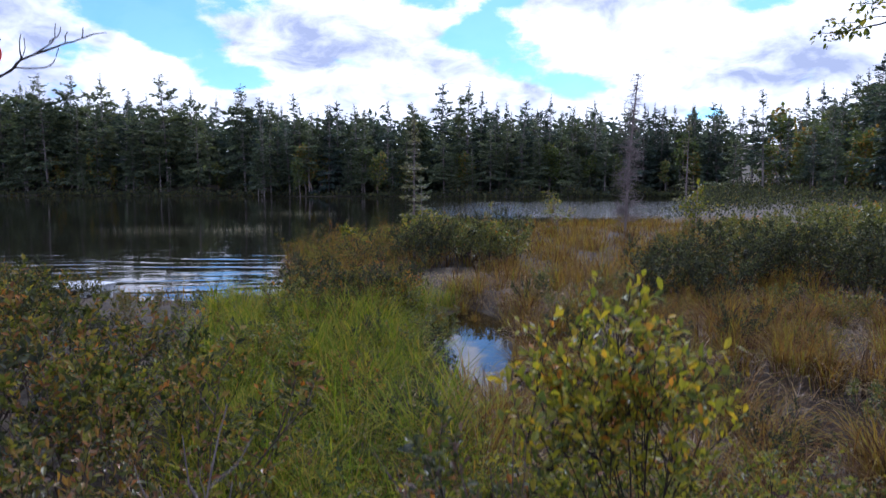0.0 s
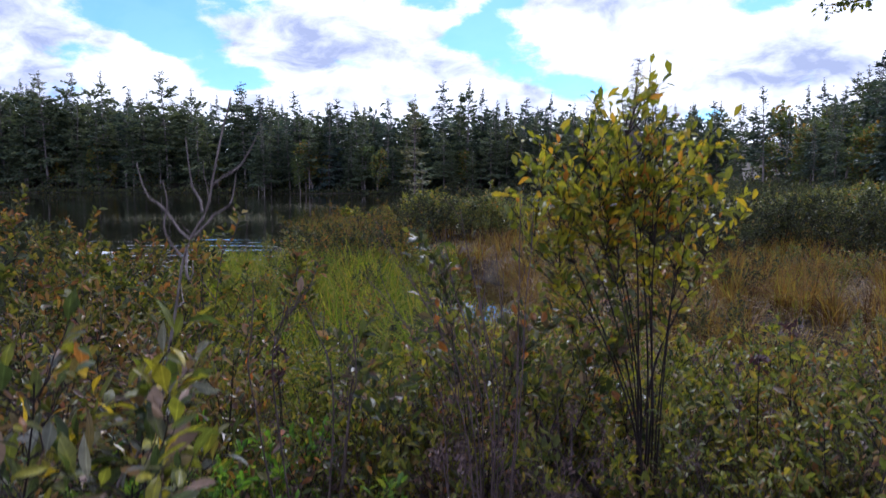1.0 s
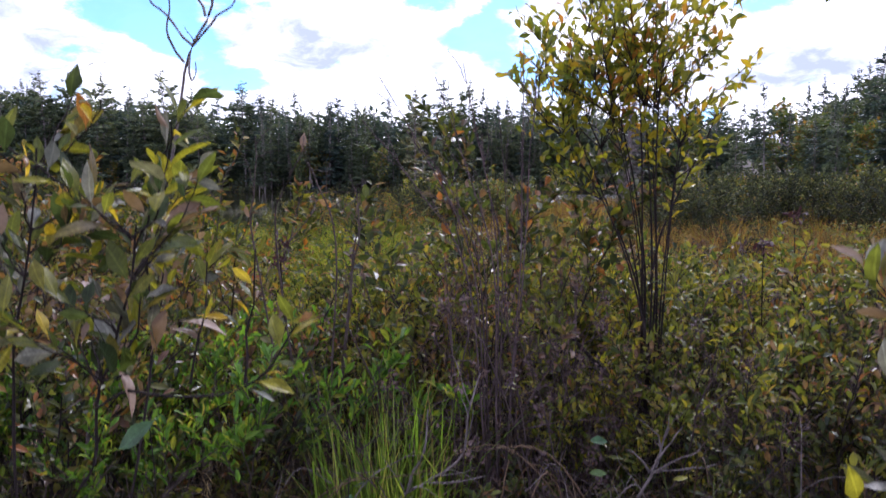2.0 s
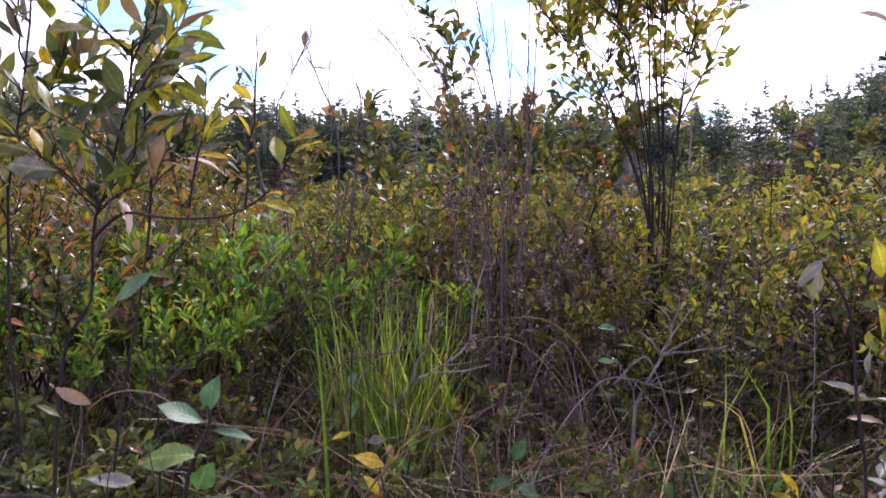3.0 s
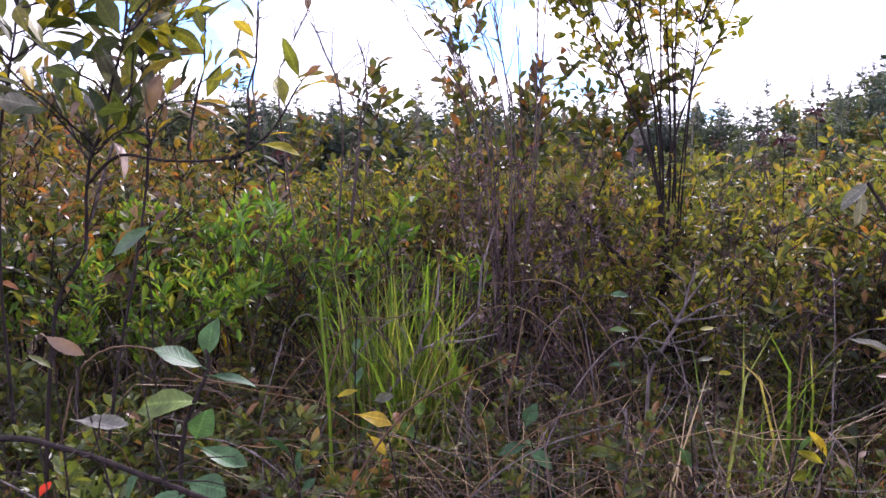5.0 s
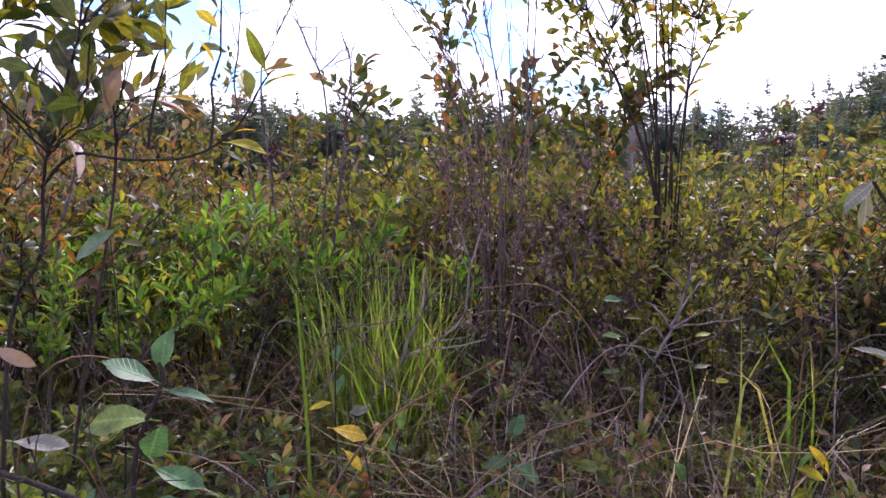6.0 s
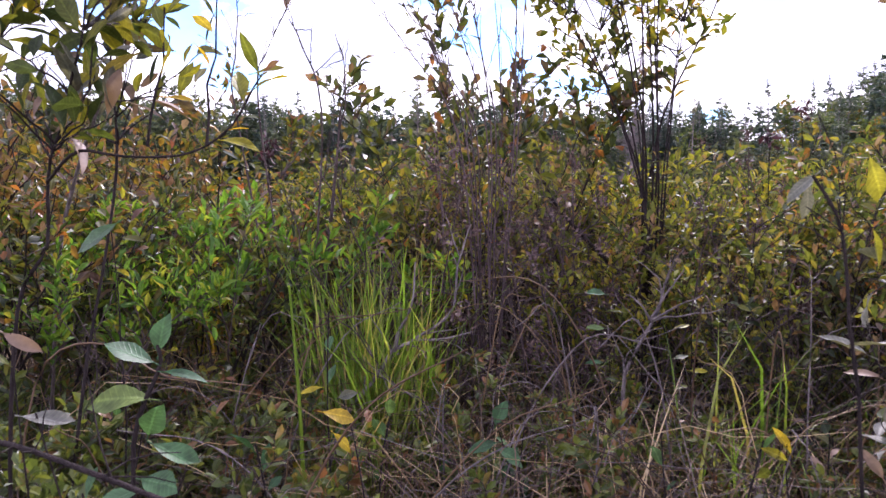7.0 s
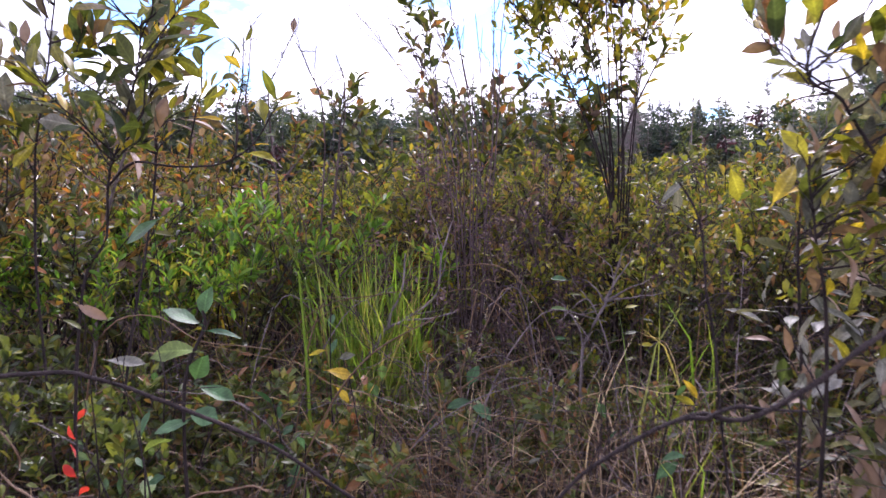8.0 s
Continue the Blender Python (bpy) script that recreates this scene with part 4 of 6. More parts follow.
def build_middle_trees():
    rng = np.random.default_rng(5)
    # tall dead snag on the point
    wood = Geo()
    tr = np.array([(0, 0, -0.2), (0.05, 0, 1.5), (0.12, 0.02, 3.0), (0.22, 0, 4.4), (0.30, 0, 5.3), (0.36, 0, 5.75)])
    tube(wood, tr, (0.05, 0.046, 0.04, 0.03, 0.02, 0.008), 7)
    for i in range(230):
        f = rng.uniform(0.1, 1.0) if i > 60 else rng.uniform(0.1, 0.6)
        z = f * 5.7
        p = np.array([np.interp(z, tr[:, 2], tr[:, 0]), 0, z])
        a = rng.uniform(0, 2 * math.pi)
        L = (0.85 - 0.45 * f) * rng.uniform(0.3, 1.0)
        b = wander(rng, p, (math.cos(a), math.sin(a), 0.05), L, 4, 0.22, -0.04)
        tube(wood, b, np.linspace(0.013, 0.004, 5), 3)
        for k in range(6):
            s = wander(rng, b[rng.integers(1, 4)], rng.normal(0, 1, 3), L * 0.45, 2, 0.2)
            tube(wood, s, (0.005, 0.004, 0.003), 3)
    ob = tagged(new("dead_tree"), label="tall bare grey dead conifer on the grassy point", category="tree")
    part("trunk", wood, M["dead"], ob)
    put(ob, 6.55, 23.4)
    # spindly larch
    g = spruce_geo(rng, 4.3, crown=0.17, low=0.14, whorls=24, ragged=0.25)
    l = make_tree("larch_tree", "thin grey-green larch sapling on the point", g, M["larch"], M["dead"])
    put(l, -0.9, 22.9)
    g = spruce_geo(rng, 2.2, crown=0.3, low=0.1, whorls=12, ragged=0.2)
    put(make_tree("spruce_sapling", "bushy dark green young spruce on the point", g, M["pine"], M["trunk"]), -0.6, 22.2)
    g = spruce_geo(rng, 1.3, crown=0.2, low=0.5, whorls=7, ragged=0.05)
    put(make_tree("spruce_sapling", "small dark spruce with a bare stem in rusty grass", g, M["spruce"], M["trunk"]), 2.5, 21.0)
    g = broadleaf_geo(rng, 2.0, spread=0.4, limbs=16, leaf=0.09, per=5)
    put(make_tree("birch_sapling", "pale twiggy birch sapling with few leaves on the point", g, M["yellow"], M["dead"]), 4.2, 23.5)
    g = broadleaf_geo(rng, 2.3, spread=0.3, limbs=12, leaf=0.12, per=8)
    put(make_tree("birch_sapling", "yellow-leaved birch sapling beside the thicket", g, M["yellow"], M["trunk"]), 9.0, 23.0)
    g = broadleaf_geo(rng, 1.0, spread=0.35, limbs=7, leaf=0.11, per=5, low=0.6)
    put(make_tree("birch_sapling", "slender sapling with bright yellow leaves above low bushes", g, M["yellow"], M["trunk"]), -2.75, 19.4)
    g = spruce_geo(rng, 6.5, crown=0.09, low=0.1, whorls=24, ragged=0.45)
    put(make_tree("larch_tree", "thin bare larch beside the water", g, M["larch"], M["dead"]), 15.5, 42)


build_middle_trees()


# ---------------------------------------------------------------- mid-distance shrubs
def spots(rng, n, inside, box, apart):
    """Random places in a box of the plan that pass a test and keep apart."""
    got = []
    for _ in range(n * 40):
        if len(got) >= n:
            break
        x, y = rng.uniform(box[0], box[1]), rng.uniform(box[2], box[3])
        if inside(x, y) and all((x - a) ** 2 + (y - b) ** 2 > apart ** 2 for a, b in got):
            got.append((x, y))
    return got


def build_mid_shrubs():
    rng = np.random.default_rng(21)
    kw = dict(height=1.0, radius=0.55, stems=9, twigs=7, sprays=3, per=6, tpl=LEAF2, bare=0.25, stem_r=0.007, fan=0.25, wide=0.5, fine=False)
    wet = "shrubs of the dark thicket"
    thick = [make_shrub("thicket_shrub", "dense green leatherleaf shrub, yellow-green put in for sunlit tops", "shrub", rng, M["thicket"], M["twig"], wet, leaf=0.06, **kw) for _ in range(4)]
    low = "low shrubs round the pond"
    gales = [make_shrub("sweet_gale_shrub", "low olive and rust sweet gale shrub in the bog", "shrub", rng, M["gale_mid"], M["twig_brown"], low, leaf=0.05, **kw) for _ in range(3)]
    yell = [make_shrub("blueberry_shrub", "low yellow-green blueberry shrub with orange tips", "shrub", rng, M["yellow"], M["twig_brown"], low, leaf=0.05, **kw) for _ in range(2)]
    dull = [make_shrub("holly_shrub", "olive green shrub with browning leaves", "shrub", rng, M["olive_mid"], M["twig"], low, leaf=0.055, **kw) for _ in range(3)]
    # thicket beyond the rusty grass: low leatherleaf in front coloured dark for shade, taller shrubs behind in sunlit
    # yellow-green
    dark = [make_shrub("leatherleaf_shrub", "dense leatherleaf shrub, leaf colour darkened to grey-green for shade", "shrub", rng, M["dusk"], M["twig"], wet, leaf=0.055, **kw) for _ in range(3)]
    edge = lambda x, y: x - (3.3 + (y - 10) * 0.32)
    rise_to = lambda x, y: float(np.clip(1.85 - y * np.interp((x - 0.13) / y, (0.28, 0.32, 0.4, 0.5, 0.62), (0.095, 0.075, 0.052, 0.034, 0.022)), 0.45, 1.65))
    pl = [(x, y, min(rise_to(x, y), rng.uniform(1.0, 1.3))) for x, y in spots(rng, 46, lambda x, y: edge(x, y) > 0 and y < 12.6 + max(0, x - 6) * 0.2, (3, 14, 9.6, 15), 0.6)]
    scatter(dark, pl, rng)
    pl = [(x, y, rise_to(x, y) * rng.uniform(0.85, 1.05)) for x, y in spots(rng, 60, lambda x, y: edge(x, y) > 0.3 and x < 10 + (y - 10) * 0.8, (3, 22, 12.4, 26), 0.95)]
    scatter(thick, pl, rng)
    # bushes on the near side of the bay, lower towards the pond so that it shows over them
    pl = []
    for x, y in spots(rng, 62, lambda x, y: x < -1.05 - (y - 3) * 0.30 and x > -1.6 - y * 0.75, (-8.5, -1, 3.0, 11.5), 0.5):
        drop = np.interp((x - 0.13) / y, (-0.67, -0.61, -0.57, -0.50, -0.36, -0.29), (0.115, 0.125, 0.185, 0.195, 0.215, 0.27))
        pl.append((x, y, float(np.clip(1.95 - drop * y, 0.4, 1.3))))
    scatter(dull + gales + dark, pl, rng, (0.85, 1.0), used={d.name for d in dark})
    scatter(yell, [(-3.55, 5.5, 1.1), (-3.25, 5.9, 1.05), (-4.0, 6.2, 1.1), (-3.9, 5.6, 1.1), (-2.0, 4.2, 0.85)], rng)
    # bushes by the inlet and along the point
    pl = [(x, y, rng.uniform(0.6, 0.85)) for x, y in spots(rng, 15, lambda x, y: True, (-2.0, -0.35, 9.2, 10.6), 0.36)]
    scatter(gales + gales + dark + thick, pl, rng, used={g.name for g in gales + thick + dark})
    pl = [(x, y, rng.uniform(0.45, 0.85)) for x, y in spots(rng, 40, lambda x, y: lake_depth(np.array([x]), np.array([y]))[0] < -0.2, (-4.6, -0.2, 13.5, 21), 0.6)]
    scatter(gales + gales + yell + dark, pl, rng, used={g.name for g in gales + dark})
    pl = [(x, y, 1.15) for x, y in spots(rng, 18, lambda x, y: True, (-0.5, 1.9, 14.3, 17.5), 0.5)]
    scatter(yell + thick + dark, pl, rng, used={g.name for g in yell + thick + dark})
    # small dark and rusty shrubs among the sedge and along the rusty grass
    pl = [(x, y, rng.uniform(0.35, 0.6)) for x, y in spots(rng, 34, lambda x, y: x < 0.1 and x > -1.2 - (y - 3) * 0.3, (-3.0, 0.1, 3.2, 9.5), 0.4)]
    pl += [(x, y, rng.uniform(0.4, 0.6)) for x, y in spots(rng, 26, lambda x, y: ground_z(x, y) > 0.05, (1.5, 5.5, 4.0, 11.5), 0.6)]
    scatter(gales + dark + thick, pl, rng, used={g.name for g in gales + dark + thick})
    pl = [(x, y, 0.5) for x, y in spots(rng, 9, lambda x, y: lake_depth(np.array([x]), np.array([y]))[0] < 0.1, (-9.5, -5.6, 10.5, 14), 0.5)]
    scatter(gales, pl, rng, used={g.name for g in gales})


build_mid_shrubs()


# ---------------------------------------------------------------- grasses
def blades(rng, x, y, height, width, bend, flat=False, turn=None):
    """Grass blades at x, y: tapered strips that bow over."""
    n = len(x)
    z = np.zeros(n) if flat else ground_zs(x, y) - 0.01
    a = rng.uniform(0, 2 * math.pi, n) if turn is None else turn
    out = np.stack([np.cos(a), np.sin(a), np.zeros(n)], -1)
    side = np.stack([-np.sin(a), np.cos(a), np.zeros(n)], -1)
    g = Geo()
    st = np.array([0, 0.4, 0.75, 1.0])
    wd = np.array([0.8, 1.0, 0.7, 0.08])
    foot = np.stack([x, y, z], -1)
    rows = []
    for s, w in zip(st, wd):
        c = foot + out * (bend * height * s * s)[:, None] + np.array([0, 0, 1.0]) * (height * (s - 0.35 * bend * s ** 3))[:, None]
        c = c + side * (rng.normal(0, 0.02, n) * s * height)[:, None]
        rows.append(np.stack([c - side * (width * w / 2)[:, None], c + side * (width * w / 2)[:, None]], 1))
    v = np.stack(rows, 1).reshape(-1, 3)
    off = (np.arange(n) * 8)[:, None, None]
    q = np.array([(0, 1, 3, 2), (2, 3, 5, 4), (4, 5, 7, 6)])[None] + off
    g.add(v, q=q.reshape(-1, 4))
    return g


def tufted(rng, n, box, inside, tufts, spread):
    """Places for n blades, gathered in tufts."""
    cx, cy = rng.uniform(box[0], box[1], tufts), rng.uniform(box[2], box[3], tufts)
    k = rng.integers(0, tufts, n)
    x, y = cx[k] + rng.normal(0, spread, n), cy[k] + rng.normal(0, spread, n)
    ok = inside(x, y)
    turn = np.arctan2(y - cy[k], x - cx[k]) + rng.normal(0, 0.5, n)
    return x[ok], y[ok], k[ok], turn[ok]


def dry(x, y):
    return ground_zs(x, y) > 0.012


def build_grass():
    rng = np.random.default_rng(31)
    pond = lambda x, y: np.hypot((x - 0.5) / 0.55, (y - 8.4) / 2.0) > 1
    x, y, k, turn = tufted(rng, 38000, (-3.4, 0.8, 2.6, 11), lambda x, y: dry(x, y) & pond(x, y) & (x < 0.2 + 0.02 * y) & (x > -1.3 - (y - 3) * 0.3), 760, 0.07)
    tall = np.random.default_rng(4).uniform(0.35, 1.3, 760)[k]
    g = blades(rng, x, y, tall * rng.uniform(0.25, 0.66, len(x)), rng.uniform(0.004, 0.010, len(x)), rng.uniform(0.3, 1.35, len(x)), turn=turn)
    tagged(part("sedge_meadow", g, M["sedge"]), label="lush green tufted sedge beside the inlet", category="grass", kind="stuff")
    x, y, k, turn = tufted(rng, 52000, (0.3, 9, 2.9, 13), lambda x, y: dry(x, y) & (x < 6.0) & pond(x, y) & ((x > 0.6) | (y > 11) | (y < 6.4)), 420, 0.08)
    tall = np.random.default_rng(5).uniform(0.35, 1.25, 420)[k]
    g = blades(rng, x, y, tall * rng.uniform(0.25, 0.62, len(x)), rng.uniform(0.004, 0.009, len(x)), rng.uniform(0.3, 1.4, len(x)), turn=turn)
    tagged(part("rusty_grass", g, M["rust"]), label="rust orange autumn bog grass in tussocks", category="grass", kind="stuff")
    x, y, k, turn = tufted(rng, 56000, (-4.5, 14, 11, 31), lambda x, y: dry(x, y) & (np.hypot((x - 0.3) / 1.0, (y - 12.8) / 1.3) > 1), 1300, 0.17)
    tall = np.random.default_rng(6).uniform(0.6, 1.25, 1300)[k]
    g = blades(rng, x, y, tall * rng.uniform(0.25, 0.6, len(x)), rng.uniform(0.006, 0.012, len(x)), rng.uniform(0.2, 1.0, len(x)), turn=turn)
    tagged(part("rusty_grass", g, M["rust"]), label="rust orange autumn grass on the point", category="grass", kind="stuff")
    # flattened dead thatch between the tussocks
    n = 15000
    x, y = rng.uniform(-0.4, 6.2, n), rng.uniform(2.9, 13, n)
    ok = dry(x, y) & (rng.uniform(0, 1, n) < 0.9)
    x, y = x[ok], y[ok]
    n = len(x)
    g = blades(rng, x, y, rng.uniform(0.15, 0.4, n), rng.uniform(0.004, 0.008, n), rng.uniform(1.0, 2.2, n))
    tagged(part("dead_thatch", g, M["straw"]), label="flattened brown dead grass between tussocks", category="grass", kind="stuff")
    # separate arching tussocks
    protos = []
    for i in range(5):
        m = 150
        t = tagged(new("grass_tussock"), label="arching golden rust tussock of bog grass", category="grass", group="golden grass tussocks")
        g = blades(rng, rng.normal(0, 0.045, m), rng.normal(0, 0.045, m), rng.uniform(0.3, 0.7, m), rng.uniform(0.004, 0.008, m), rng.uniform(0.2, 1.4, m), flat=True)
        part("foliage", g, M["rust"], t, stuff=True)
        protos.append(t)
    pl = [(x, y, rng.uniform(0.7, 1.15)) for x, y in spots(rng, 70, lambda x, y: ground_z(x, y) > 0.04 and np.hypot((x - 0.5) / 0.9, (y - 8.3) / 2.6) > 1, (0.9, 6.5, 3.2, 12.5), 0.42)]
    pl += [(0.05, 9.9, 0.8), (0.45, 10.6, 0.9), (1.05, 9.6, 0.8), (0.62, 10.1, 0.6), (1.2, 8.6, 0.8), (0.95, 7.3, 0.7), (-0.15, 8.4, 0.6)]
    scatter(protos, pl, rng)
    # sparse reeds standing in the open water
    n = 900
    row = rng.integers(0, 3, n)
    x = np.array([-12.5, -8.6, -9.5])[row] + rng.normal(0, 1, n) * np.array([1.6, 0.7, 1.7])[row]
    y = np.array([29.0, 29.3, 44.5])[row] + rng.normal(0, 0.6, n)
    g = blades(rng, x, y, rng.uniform(1.0, 1.35, n), rng.uniform(0.006, 0.012, n), rng.uniform(0.02, 0.3, n))
    tagged(part("reed_bed", g, M["reed"]), label="sparse pale reeds standing in the pond", category="reeds", kind="stuff")
    # rough grass over the rest of the bog round about
    n = 9000
    a, r = rng.uniform(0, 2 * math.pi, n), 0.9 + rng.uniform(0, 1, n) ** 0.7 * 11
    x, y = r * np.cos(a), r * np.sin(a)
    ok = dry(x, y) & ((y < 0.25) | (np.abs(x) > 0.95 * y + 0.6)) & ((y < 0.6) | (np.abs(x) > 1.6))
    x, y = x[ok], y[ok]
    g = blades(rng, x, y, rng.uniform(0.12, 0.4, len(x)), rng.uniform(0.005, 0.011, len(x)), rng.uniform(0.3, 1.4, len(x)))
    tagged(part("rough_grass", g, M["rust"]), label="short rough brown bog grass around the clearing", category="grass", kind="stuff")
    # litter of dead straw under the near shrubs
    n = 9500
    x, y = rng.uniform(-1.8, 2.2, n), rng.uniform(0.3, 3.2, n)
    g = blades(rng, x, y, rng.uniform(0.08, 0.3, n), rng.uniform(0.0012, 0.0032, n), rng.uniform(0.5, 1.7, n))
    m = 700
    x2, y2 = rng.uniform(-0.15, 1.1, m), rng.uniform(0.9, 1.75, m)
    g = merged((g, blades(rng, x2, y2, rng.uniform(0.18, 0.42, m), rng.uniform(0.0014, 0.003, m), rng.uniform(0.6, 1.6, m))))
    tagged(part("straw_litter", g, M["straw"]), label="dead brown grass stalks under the shrubs", category="grass", kind="stuff")


build_grass()


# ---------------------------------------------------------------- near shrubs
def build_near_shrubs():
    rng = np.random.default_rng(41)
    near = "shrubs of the near thicket"
    mixed = [make_shrub("holly_shrub", lab, "shrub", rng, M[mat], M["twig"], near, height=0.82, radius=0.42, stems=9, twigs=7, sprays=2, leaf=0.036, per=5, bare=b, stem_r=0.005, fan=0.15, wide=0.43)
             for lab, mat, b in (("olive green leafy shrub with dark bare lower stems", "holly", 0.6), ("yellow-green leafy shrub on dark bare stems", "yellow", 0.68), ("russet and olive leafy shrub with bare lower stems", "russet", 0.56), ("dark olive shrub with brown-tinged leaves", "dim", 0.5))]
    gales = [make_shrub("sweet_gale_shrub", "twiggy purple-brown shrub with small dull leaves", "shrub", rng, M["gale"], M["twig_brown"], near, height=0.85, radius=0.38, stems=10, twigs=7, sprays=3, leaf=0.034, per=p, bare=0.4, stem_r=0.0045, fan=0.15, wide=0.45) for p in (2, 4, 3)]
    fresh = [make_shrub("leatherleaf_shrub", "bright green low shrub with narrow upright leaves", "shrub", rng, M["fresh"], M["twig_brown"], near, height=0.6, radius=0.36, stems=9, twigs=6, sprays=3, leaf=0.031, per=6, bare=0.6, stem_r=0.004, fan=0.15, wide=0.36, lift=0.6) for _ in range(2)]
    low = [make_shrub("blueberry_shrub", "low olive blueberry shrub with small reddening leaves", "shrub", rng, M["low"], M["twig_brown"], near, height=0.36, radius=0.3, stems=9, twigs=6, sprays=3, leaf=0.026, per=6, bare=0.2, stem_r=0.003, fan=0.2, wide=0.5) for _ in range(3)]
    bare = [make_shrub("bare_shrub", "tangle of thin bare purple-grey twigs", "shrub", rng, M["gale"], M["twig_brown"], near, height=0.62, radius=0.5, stems=10, twigs=7, sprays=3, leaf=0.02, per=0, bare=0.15, stem_r=0.0035, fan=0.2, wob=0.16) for _ in range(2)]
    # olive, yellow, russet and brown-tinged shrubs by place
    o, ye, ru, br = mixed
    used = set()
    for kind, places in ((o, ((-0.15, 2.35, 0.92), (1.25, 2.0, 1.03), (1.6, 2.5, 1.0), (2.3, 2.4, 1.0), (0.55, 2.75, 0.9), (-1.35, 1.75, 1.05), (0.95, 2.2, 0.9), (0.12, 2.25, 0.98), (-0.35, 2.6, 0.95), (0.98, 1.68, 0.9))),
                         (ye, ((1.0, 2.5, 0.95), (0.46, 1.8, 0.68), (1.9, 2.0, 1.02), (0.25, 2.75, 0.92), (0.6, 2.85, 0.92), (0.9, 2.05, 0.92), (0.84, 1.78, 0.78), (0.68, 2.55, 1.03), (-0.2, 2.45, 0.92), (0.66, 1.72, 0.62), (0.95, 2.75, 0.95), (1.3, 2.9, 0.95))),
                         (ru, ((-0.95, 1.9, 1.1), (-1.25, 2.1, 1.15), (-0.75, 2.3, 1.1), (-1.6, 2.2, 1.1), (-1.25, 2.8, 1.05), (0.05, 2.3, 0.95), (-1.15, 1.65, 1.1))),
                         # low ones from x 0.95 to 1.3 darken a shadowed spot by leaf colour
                         (br, ((1.75, 1.6, 0.95), (1.5, 1.75, 0.95), (1.05, 1.35, 0.62), (1.3, 1.45, 0.72), (0.95, 1.55, 0.72), (1.5, 2.1, 1.0), (-0.9, 1.65, 0.95), (-1.9, 2.9, 1.1), (1.2, 1.6, 0.88), (2.0, 2.6, 1.0), (-0.55, 2.05, 1.0), (-0.5, 1.75, 0.95), (0.62, 2.5, 1.0)))):
        used = scatter([kind], places, rng, (0.97, 1.03), used)
    scatter(gales, [(0.24, 2.2, 1.0), (0.45, 2.15, 1.05), (-0.32, 2.1, 0.98), (0.62, 2.35, 0.95), (-0.75, 2.7, 0.95), (0.0, 2.9, 0.8), (0.98, 1.75, 0.85), (1.45, 2.2, 0.95), (2.0, 2.9, 0.95),
                    (0.3, 2.45, 0.95), (0.78, 2.0, 0.85), (-1.1, 2.25, 1.0), (0.05, 2.1, 0.9), (1.25, 1.75, 0.85), (1.05, 1.42, 0.8), (1.38, 1.6, 0.9)], rng, (0.97, 1.03))
    scatter(fresh, [(-0.66, 1.45, 1.08), (-0.95, 1.5, 1.12), (-1.25, 1.6, 1.15), (-0.36, 1.72, 1.22), (-0.75, 1.8, 1.12)], rng, (0.97, 1.03))
    scatter(bare, [(0.55, 1.75, 0.95), (0.85, 1.6, 0.9), (1.05, 1.5, 0.85), (0.65, 1.35, 0.5), (-0.3, 1.15, 0.55), (-0.6, 1.2, 0.65), (1.4, 1.5, 0.9), (0.38, 1.8, 1.1), (0.92, 1.9, 1.1), (1.2, 1.68, 1.0), (-0.55, 1.5, 0.9), (0.3, 2.0, 1.25)], rng, (0.95, 1.05))
    spread = [(x, y, rng.uniform(0.7, 1.25)) for x, y in spots(rng, 24, lambda x, y: not (-0.2 < x < 0.8 and y < 1.9), (-1.1, 1.5, 0.95, 2.4), 0.24)]
    spread += [(-0.38, 1.25, 1.0), (-0.85, 1.1, 1.15), (-0.55, 1.25, 1.15), (0.3, 1.3, 0.6), (0.9, 1.25, 0.7), (0.6, 1.55, 0.8), (1.1, 1.35, 0.85), (-0.28, 1.12, 0.6), (0.22, 1.42, 0.7)]
    spread += [(x, y, rng.uniform(0.55, 1.0)) for x, y in spots(rng, 22, lambda x, y: not (-0.2 < x < 0.13 and y < 1.75), (-0.75, 1.35, 1.15, 1.8), 0.2)]
    scatter(low, spread, rng, (0.95, 1.05))
    # taller olive shrub close by the chokeberry
    tall = make_shrub("holly_shrub", "tall dark olive shrub with small leaves on thin stems", "shrub", np.random.default_rng(5), M["dim"], M["twig"], near, height=1.22, radius=0.2, stems=9, twigs=7, sprays=3, leaf=0.042, per=5, bare=0.74, stem_r=0.004, fan=0.08, wide=0.5, twig_len=0.22)
    put(tall, 0.29, 1.98)
    # tall yellow-leaved shrub: straight stems that leave one foot together and part above
    ob = tagged(new("chokeberry_shrub"), label="tall bare-stemmed chokeberry with yellow-green leaves on top", category="shrub")
    store = []
    foot = np.array([0.70, 1.92, ground_z(0.70, 1.92)])
    tips = [(0.30, 1.85, 1.50), (0.36, 1.98, 1.60), (0.42, 1.80, 1.66), (0.48, 1.95, 1.74), (0.53, 2.06, 1.70), (0.58, 1.82, 1.78), (0.63, 1.95, 1.72), (0.68, 1.78, 1.68), (0.73, 2.02, 1.68), (0.79, 1.9, 1.58), (0.82, 1.98, 1.48), (0.46, 2.1, 1.58)]
    for tip in tips:
        w = Geo()
        tip = np.array(tip)
        f0 = foot + np.append(rng.normal(0, 0.014, 2), -0.05)
        mid = f0 + (tip - f0) * np.array([0.04, 0.04, 0.50]) + rng.normal(0, 0.01, 3)
        q3 = f0 + (tip - f0) * np.array([0.42, 0.42, 0.76]) + rng.normal(0, 0.012, 3)
        line = smooth_line((f0, (f0 + mid) / 2 + rng.normal(0, 0.006, 3), mid, q3, tip), 4)
        tube(w, line, np.linspace(0.0046, 0.0012, len(line)) * rng.uniform(0.7, 1.1), 6)
